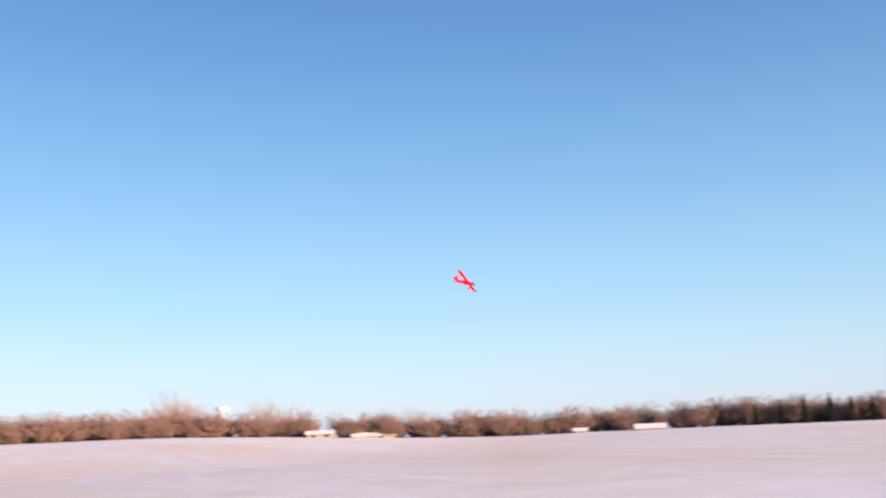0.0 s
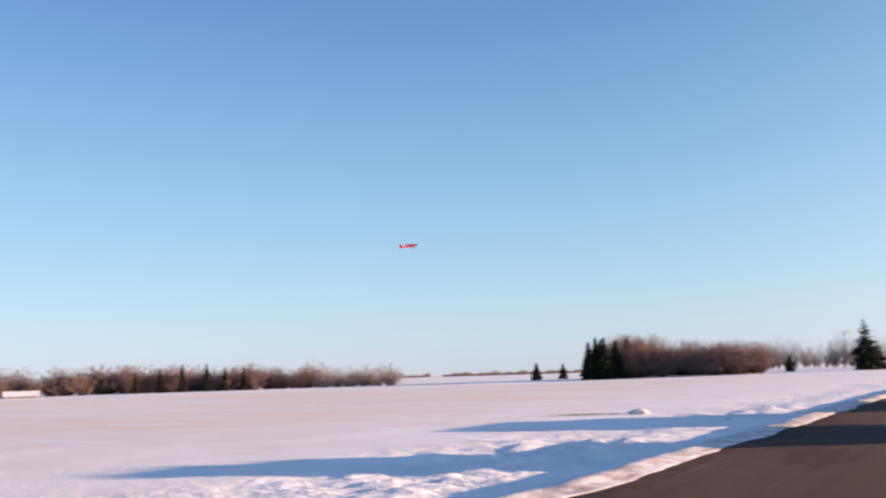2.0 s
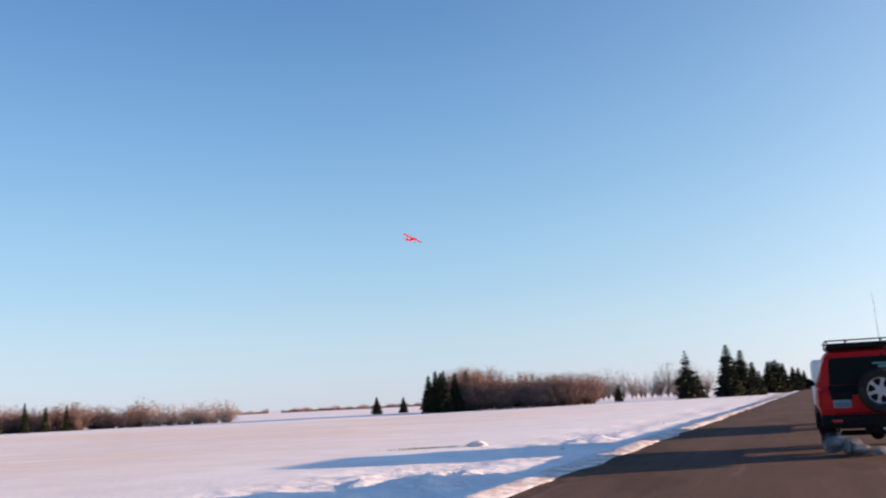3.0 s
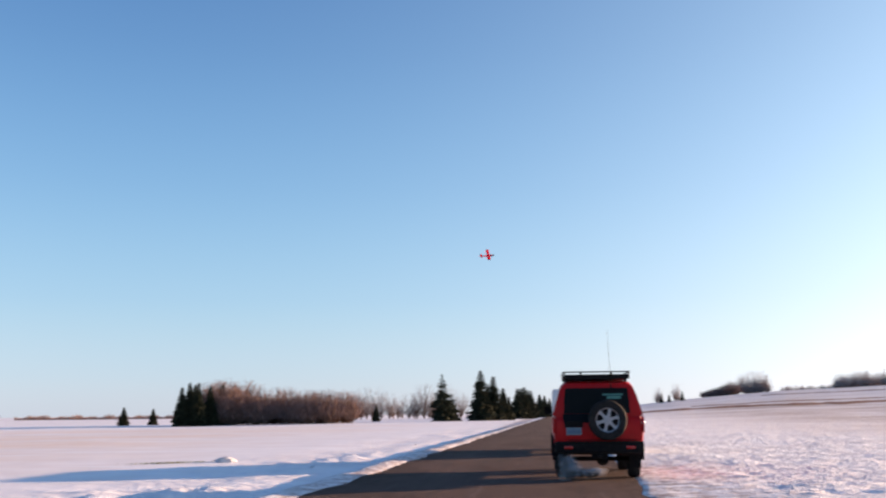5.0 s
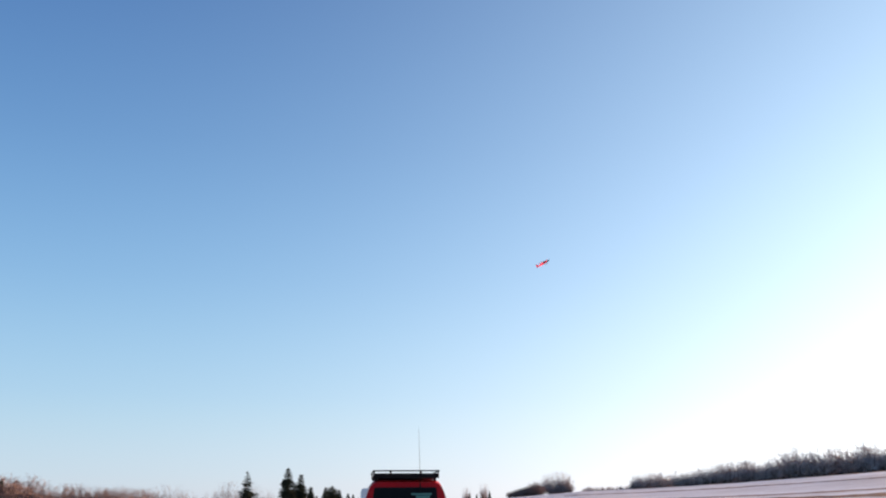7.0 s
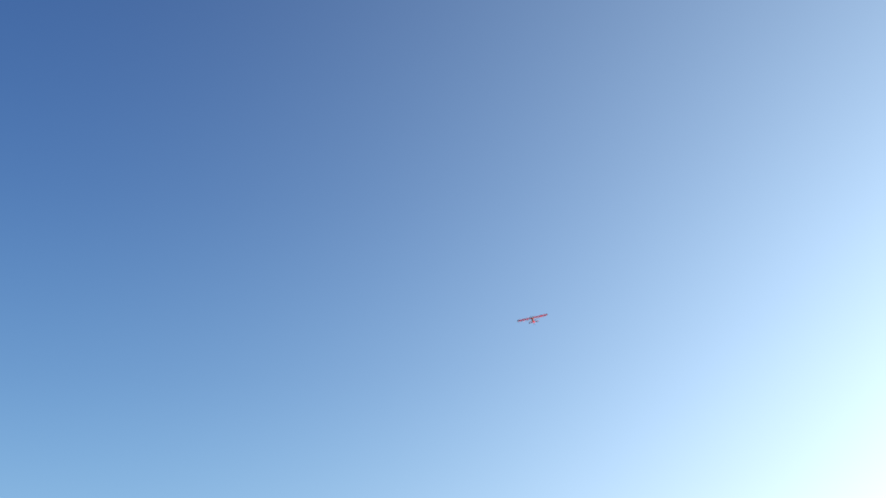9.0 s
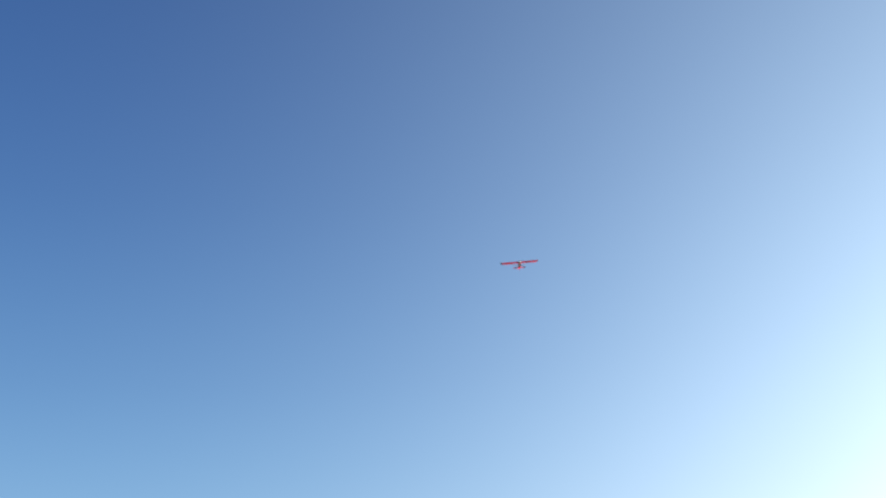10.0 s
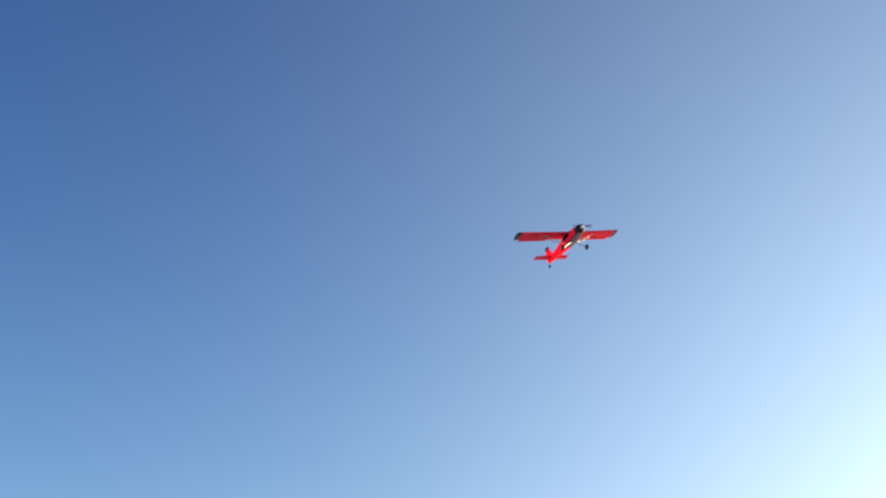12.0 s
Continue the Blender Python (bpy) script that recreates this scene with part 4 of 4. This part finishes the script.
def box_truck(x, y):
    van = thing("box_van", "white box van parked ahead of the red car", "van", pose(x, y, -0.02))
    part("cargo_box", box(bmesh.new(), (0, 2.5, 1.49), (2.0, 4.6, 1.50), 0.04), WHITE_PAINT, van, "white cargo box")
    bm = bmesh.new()
    box(bm, (0, 2.6, 0.60), (1.9, 5.0, 0.30), 0.03)
    part("chassis", bm, DARK_BLUE, van, "dark blue lower body")
    bm = bmesh.new()
    loft(bm, [[(a, 4.8, b) for a, b in ((-0.95, 0.6), (0.95, 0.6), (0.9, 1.9), (-0.9, 1.9))],
              [(a, 5.6, b) for a, b in ((-0.95, 0.6), (0.95, 0.6), (0.9, 1.85), (-0.9, 1.85))],
              [(a, 6.4, b) for a, b in ((-0.95, 0.6), (0.95, 0.6), (0.92, 1.2), (-0.92, 1.2))]])
    part("cab", bm, DARK_BLUE, van, "dark blue cab")
    part("rear_bumper", box(bmesh.new(), (0, 0.12, 0.55), (1.9, 0.12, 0.16), 0.02), WHITE_PAINT, van)
    for side in (-1, 1):
        part("tail_lamp", box(bmesh.new(), (side * 0.9, 0.17, 0.72), (0.12, 0.04, 0.14), 0.01), LAMP_RED, van)
        for yw in (1.2, 5.4):
            wheel(van, pose(side * 0.82, yw, 0.36, 0, 0, 90 * side), 0.36, 0.24)
    return van


box_truck(1.42, 32.2)


# ------------------------------------------------------------------ vapour from the exhaust
PUFFS = []
for k, (dx, dz, size) in enumerate(((-0.70, 0.28, 0.22), (-0.56, 0.20, 0.20), (-0.80, 0.16, 0.17), (-0.36, 0.13, 0.20), (-0.10, 0.11, 0.20))):
    bm = bmesh.new()
    for shell in range(6):
        start = len(bm.verts)
        bmesh.ops.create_icosphere(bm, subdivisions=3, radius=size * (0.35 + 0.14 * shell))
        bm.verts.ensure_lookup_table()
        for v in bm.verts[start:]:
            v.co *= 1 + 0.55 * noise.noise(v.co * 7 + Vector((k * 3.3, 1 + 0.7 * shell, 2)))
            v.co.z *= 0.95 if k < 3 else 0.6
            v.co.x *= 1.0 if k < 3 else 1.5
    ob = part("vapour_puff", bm, VAPOUR)
    ob.location = (CAR_X + dx, CAR_Y - 0.12 - 0.02 * k, dz)
    tagged(ob, "thin white puff of exhaust vapour behind the car", "exhaust vapour", "exhaust vapour")
    PUFFS.append((ob, dx, dz, k))


# ------------------------------------------------------------------ the model aeroplane


def aerofoil(chord, thick, x, y, z, n=9):
    """A ring of an aerofoil in a plane of constant x; the leading edge points to +y."""
    up, low = [], []
    for k in range(n):
        u = (1 - math.cos(math.pi * k / (n - 1))) / 2
        t = thick * 5 * (0.2969 * math.sqrt(u) - 0.126 * u - 0.3516 * u * u + 0.2843 * u ** 3 - 0.1015 * u ** 4)
        up.append((x, y - u * chord, z + t * chord + 0.01 * chord))
        low.append((x, y - u * chord, z - t * chord * 0.35))
    return up + low[-2:0:-1]


def model_plane():
    plane = thing("model_aeroplane", "red high-wing model aeroplane with black wing tips in flight", "model aeroplane", pose(0, 0, 20))
    # fuselage
    bm = bmesh.new()
    secs = ((0.50, 0.055, 0.080, 0.00), (0.42, 0.068, 0.098, 0.005), (0.25, 0.078, 0.112, 0.015), (0.00, 0.078, 0.115, 0.018), (-0.20, 0.070, 0.100, 0.016), (-0.55, 0.045, 0.072, 0.025), (-0.95, 0.020, 0.045, 0.040))
    loft(bm, [rounded(w, h, z, y, 0.35, 4) for y, w, h, z in secs])
    part("fuselage", bm, FILM_RED, plane, "red tapered fuselage")
    bm = bmesh.new()
    loft(bm, [rounded(w, h, z, y, 0.5, 5) for y, w, h, z in ((0.50, 0.064, 0.086, 0.0), (0.58, 0.062, 0.082, 0.0), (0.68, 0.050, 0.064, 0.0), (0.70, 0.040, 0.046, 0.0))])
    part("cowl", bm, FILM_BLACK, plane, "black engine cowl")
    bm = bmesh.new()
    turned(bm, [(0.040, 0.70), (0.036, 0.74), (0.022, 0.78), (0.001, 0.80), (0.001, 0.70)], "Y", 16, False)
    part("spinner", bm, CHROME, plane, "bright metal spinner")
    bm = bmesh.new()
    loft(bm, [rounded(w, h, z, y, 0.3, 4) for y, w, h, z in ((0.60, 0.052, 0.03, -0.060), (0.44, 0.066, 0.036, -0.068), (0.26, 0.070, 0.038, -0.072), (0.08, 0.068, 0.034, -0.072), (0.0, 0.060, 0.03, -0.066))])
    part("belly_panel", bm, FILM_SILVER, plane, "grey silver belly panel")
    bm = bmesh.new()
    loft(bm, [rounded(w, h, z, y, 0.3, 4) for y, w, h, z in ((0.34, 0.050, 0.015, 0.090), (0.23, 0.082, 0.050, 0.070), (0.01, 0.082, 0.050, 0.075), (-0.04, 0.080, 0.045, 0.075))])
    part("cabin_window", bm, GLASS, plane, "dark cabin window")
    for side in (-1, 1):
        bm = bmesh.new()
        loft(bm, [aerofoil(0.34, 0.13, side * a, 0.17, 0.150 + 0.012 * a) for a in (0.0, 0.35, 0.7, 0.98 if side > 0 else 1.02)])
        part("wing", bm, FILM_RED, plane, "red wing half")
        bm = bmesh.new()
        loft(bm, [aerofoil(c, 0.13, side * a, yl, 0.150 + 0.012 * a) for a, c, yl in ((0.98 if side > 0 else 1.02, 0.345, 0.173), (1.05, 0.335, 0.17), (1.07, 0.24, 0.14))])
        part("wing_tip", bm, FILM_BLACK, plane, "black wing tip")
        bm = bmesh.new()
        box(bm, (side * 0.66, -0.185, 0.157), (0.56, 0.055, 0.012), 0.003)
        part("aileron", bm, FILM_RED, plane)
        for yy in (0.09, -0.07):
            part("wing_strut", rod(bmesh.new(), (side * 0.07, 0.06, -0.06), (side * 0.55, yy, 0.148), 0.006, None, 6), ALLOY, plane, "pale wing strut")
        part("gear_leg", rod(bmesh.new(), (side * 0.06, 0.22, -0.10), (side * 0.23, 0.24, -0.21), 0.010, None, 6), ALLOY, plane, "bare metal gear leg")
        w = new("wheel")
        w.parent, w.matrix_basis = plane, pose(side * 0.255, 0.24, -0.215)
        part("tyre", turned(bmesh.new(), [(0.018, -0.022), (0.036, -0.027), (0.050, -0.015), (0.053, 0.0), (0.050, 0.015), (0.036, 0.027), (0.018, 0.022)], "X", 20), RUBBER, w, "fat black tyre")
        part("hub", turned(bmesh.new(), [(0.019, -0.021), (0.001, -0.023), (0.001, 0.023), (0.019, 0.021)], "X", 14), WHITE_PAINT, w)
        bm = bmesh.new()
        loft(bm, [aerofoil(c, 0.07, side * a, yl, 0.075) for a, c, yl in ((0.0, 0.24, -0.74), (0.22, 0.22, -0.75), (0.36, 0.18, -0.78))])
        part("tailplane", bm, FILM_RED, plane, "red tailplane half")
    bm = bmesh.new()
    prof = [(-0.70, 0.06), (-0.82, 0.20), (-0.90, 0.33), (-1.02, 0.335), (-1.05, 0.20), (-1.03, 0.03), (-0.95, 0.0)]
    loft(bm, [[(s * 0.010, a, b) for a, b in prof] for s in (-1, 1)])
    part("fin", bm, FILM_RED, plane, "red tail fin")
    bm = bmesh.new()
    prof = [(-0.875, 0.285), (-0.90, 0.337), (-1.02, 0.342), (-1.045, 0.27)]
    loft(bm, [[(s * 0.0125, a, b) for a, b in prof] for s in (-1, 1)])
    part("fin_tip", bm, FILM_BLACK, plane, "black fin tip")
    part("tail_wheel_leg", rod(bmesh.new(), (0, -0.92, 0.01), (0, -1.0, -0.05), 0.006, None, 6), BLACK, plane)
    tw = part("tail_wheel", turned(bmesh.new(), [(0.008, -0.012), (0.028, -0.012), (0.032, 0), (0.028, 0.012), (0.008, 0.012)], "X", 16), RUBBER, plane)
    tw.matrix_basis = pose(0, -1.01, -0.06)
    prop = new("propeller")
    prop.parent, prop.matrix_basis = plane, pose(0, 0.725, 0)
    for side in (-1, 1):
        bm = bmesh.new()
        loft(bm, [[(side * a, t, -c), (side * a, t + 0.006, 0), (side * a, -t, c), (side * a, -t - 0.006, 0)] for a, c, t in ((0.03, 0.014, 0.010), (0.10, 0.022, 0.008), (0.20, 0.014, 0.003))])
        part("blade", bm, BLACK, prop, "black propeller blade")
    return plane, prop


PLANE, PROP = model_plane()

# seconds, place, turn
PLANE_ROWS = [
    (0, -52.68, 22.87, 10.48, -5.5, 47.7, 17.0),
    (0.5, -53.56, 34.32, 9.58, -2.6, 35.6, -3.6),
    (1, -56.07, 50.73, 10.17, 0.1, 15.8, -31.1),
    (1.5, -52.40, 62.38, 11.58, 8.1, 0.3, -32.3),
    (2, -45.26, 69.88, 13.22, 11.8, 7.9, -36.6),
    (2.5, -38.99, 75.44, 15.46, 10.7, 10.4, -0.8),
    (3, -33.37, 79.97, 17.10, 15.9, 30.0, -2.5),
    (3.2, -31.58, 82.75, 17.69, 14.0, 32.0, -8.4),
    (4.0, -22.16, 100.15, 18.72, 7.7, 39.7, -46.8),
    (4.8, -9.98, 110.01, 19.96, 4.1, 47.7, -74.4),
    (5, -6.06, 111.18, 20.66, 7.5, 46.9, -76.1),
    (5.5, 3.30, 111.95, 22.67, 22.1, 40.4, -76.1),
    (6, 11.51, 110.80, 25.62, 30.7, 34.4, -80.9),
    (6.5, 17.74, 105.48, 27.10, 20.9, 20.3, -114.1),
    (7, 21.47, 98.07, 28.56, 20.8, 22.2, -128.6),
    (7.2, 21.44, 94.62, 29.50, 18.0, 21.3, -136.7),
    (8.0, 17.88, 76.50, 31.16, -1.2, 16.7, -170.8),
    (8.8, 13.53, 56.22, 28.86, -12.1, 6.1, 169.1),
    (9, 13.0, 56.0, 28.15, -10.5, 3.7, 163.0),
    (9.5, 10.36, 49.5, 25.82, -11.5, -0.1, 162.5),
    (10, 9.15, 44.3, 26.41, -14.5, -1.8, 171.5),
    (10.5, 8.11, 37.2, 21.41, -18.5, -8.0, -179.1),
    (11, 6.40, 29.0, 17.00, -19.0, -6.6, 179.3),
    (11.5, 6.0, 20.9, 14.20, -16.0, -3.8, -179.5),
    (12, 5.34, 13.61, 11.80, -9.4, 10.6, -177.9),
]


def motions():
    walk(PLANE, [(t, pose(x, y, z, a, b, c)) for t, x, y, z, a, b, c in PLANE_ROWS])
    walk(PROP, [(k / 30, pose(0, 0.725, 0, 0, 78 * k, 0)) for k in range(361)])
    for ob, dx, dz, k in PUFFS:
        rows = []
        for i in range(25):
            t = i * 0.5
            s = t * 1.9 + k * 2.1
            rows.append((t, pose(CAR_X + dx + 0.07 * math.sin(s), CAR_Y - 0.12 - 0.02 * k + 0.05 * math.cos(1.3 * s), dz + 0.05 * math.sin(0.8 * s), 0, 0, 25 * math.sin(s))))
        walk(ob, rows)


motions()
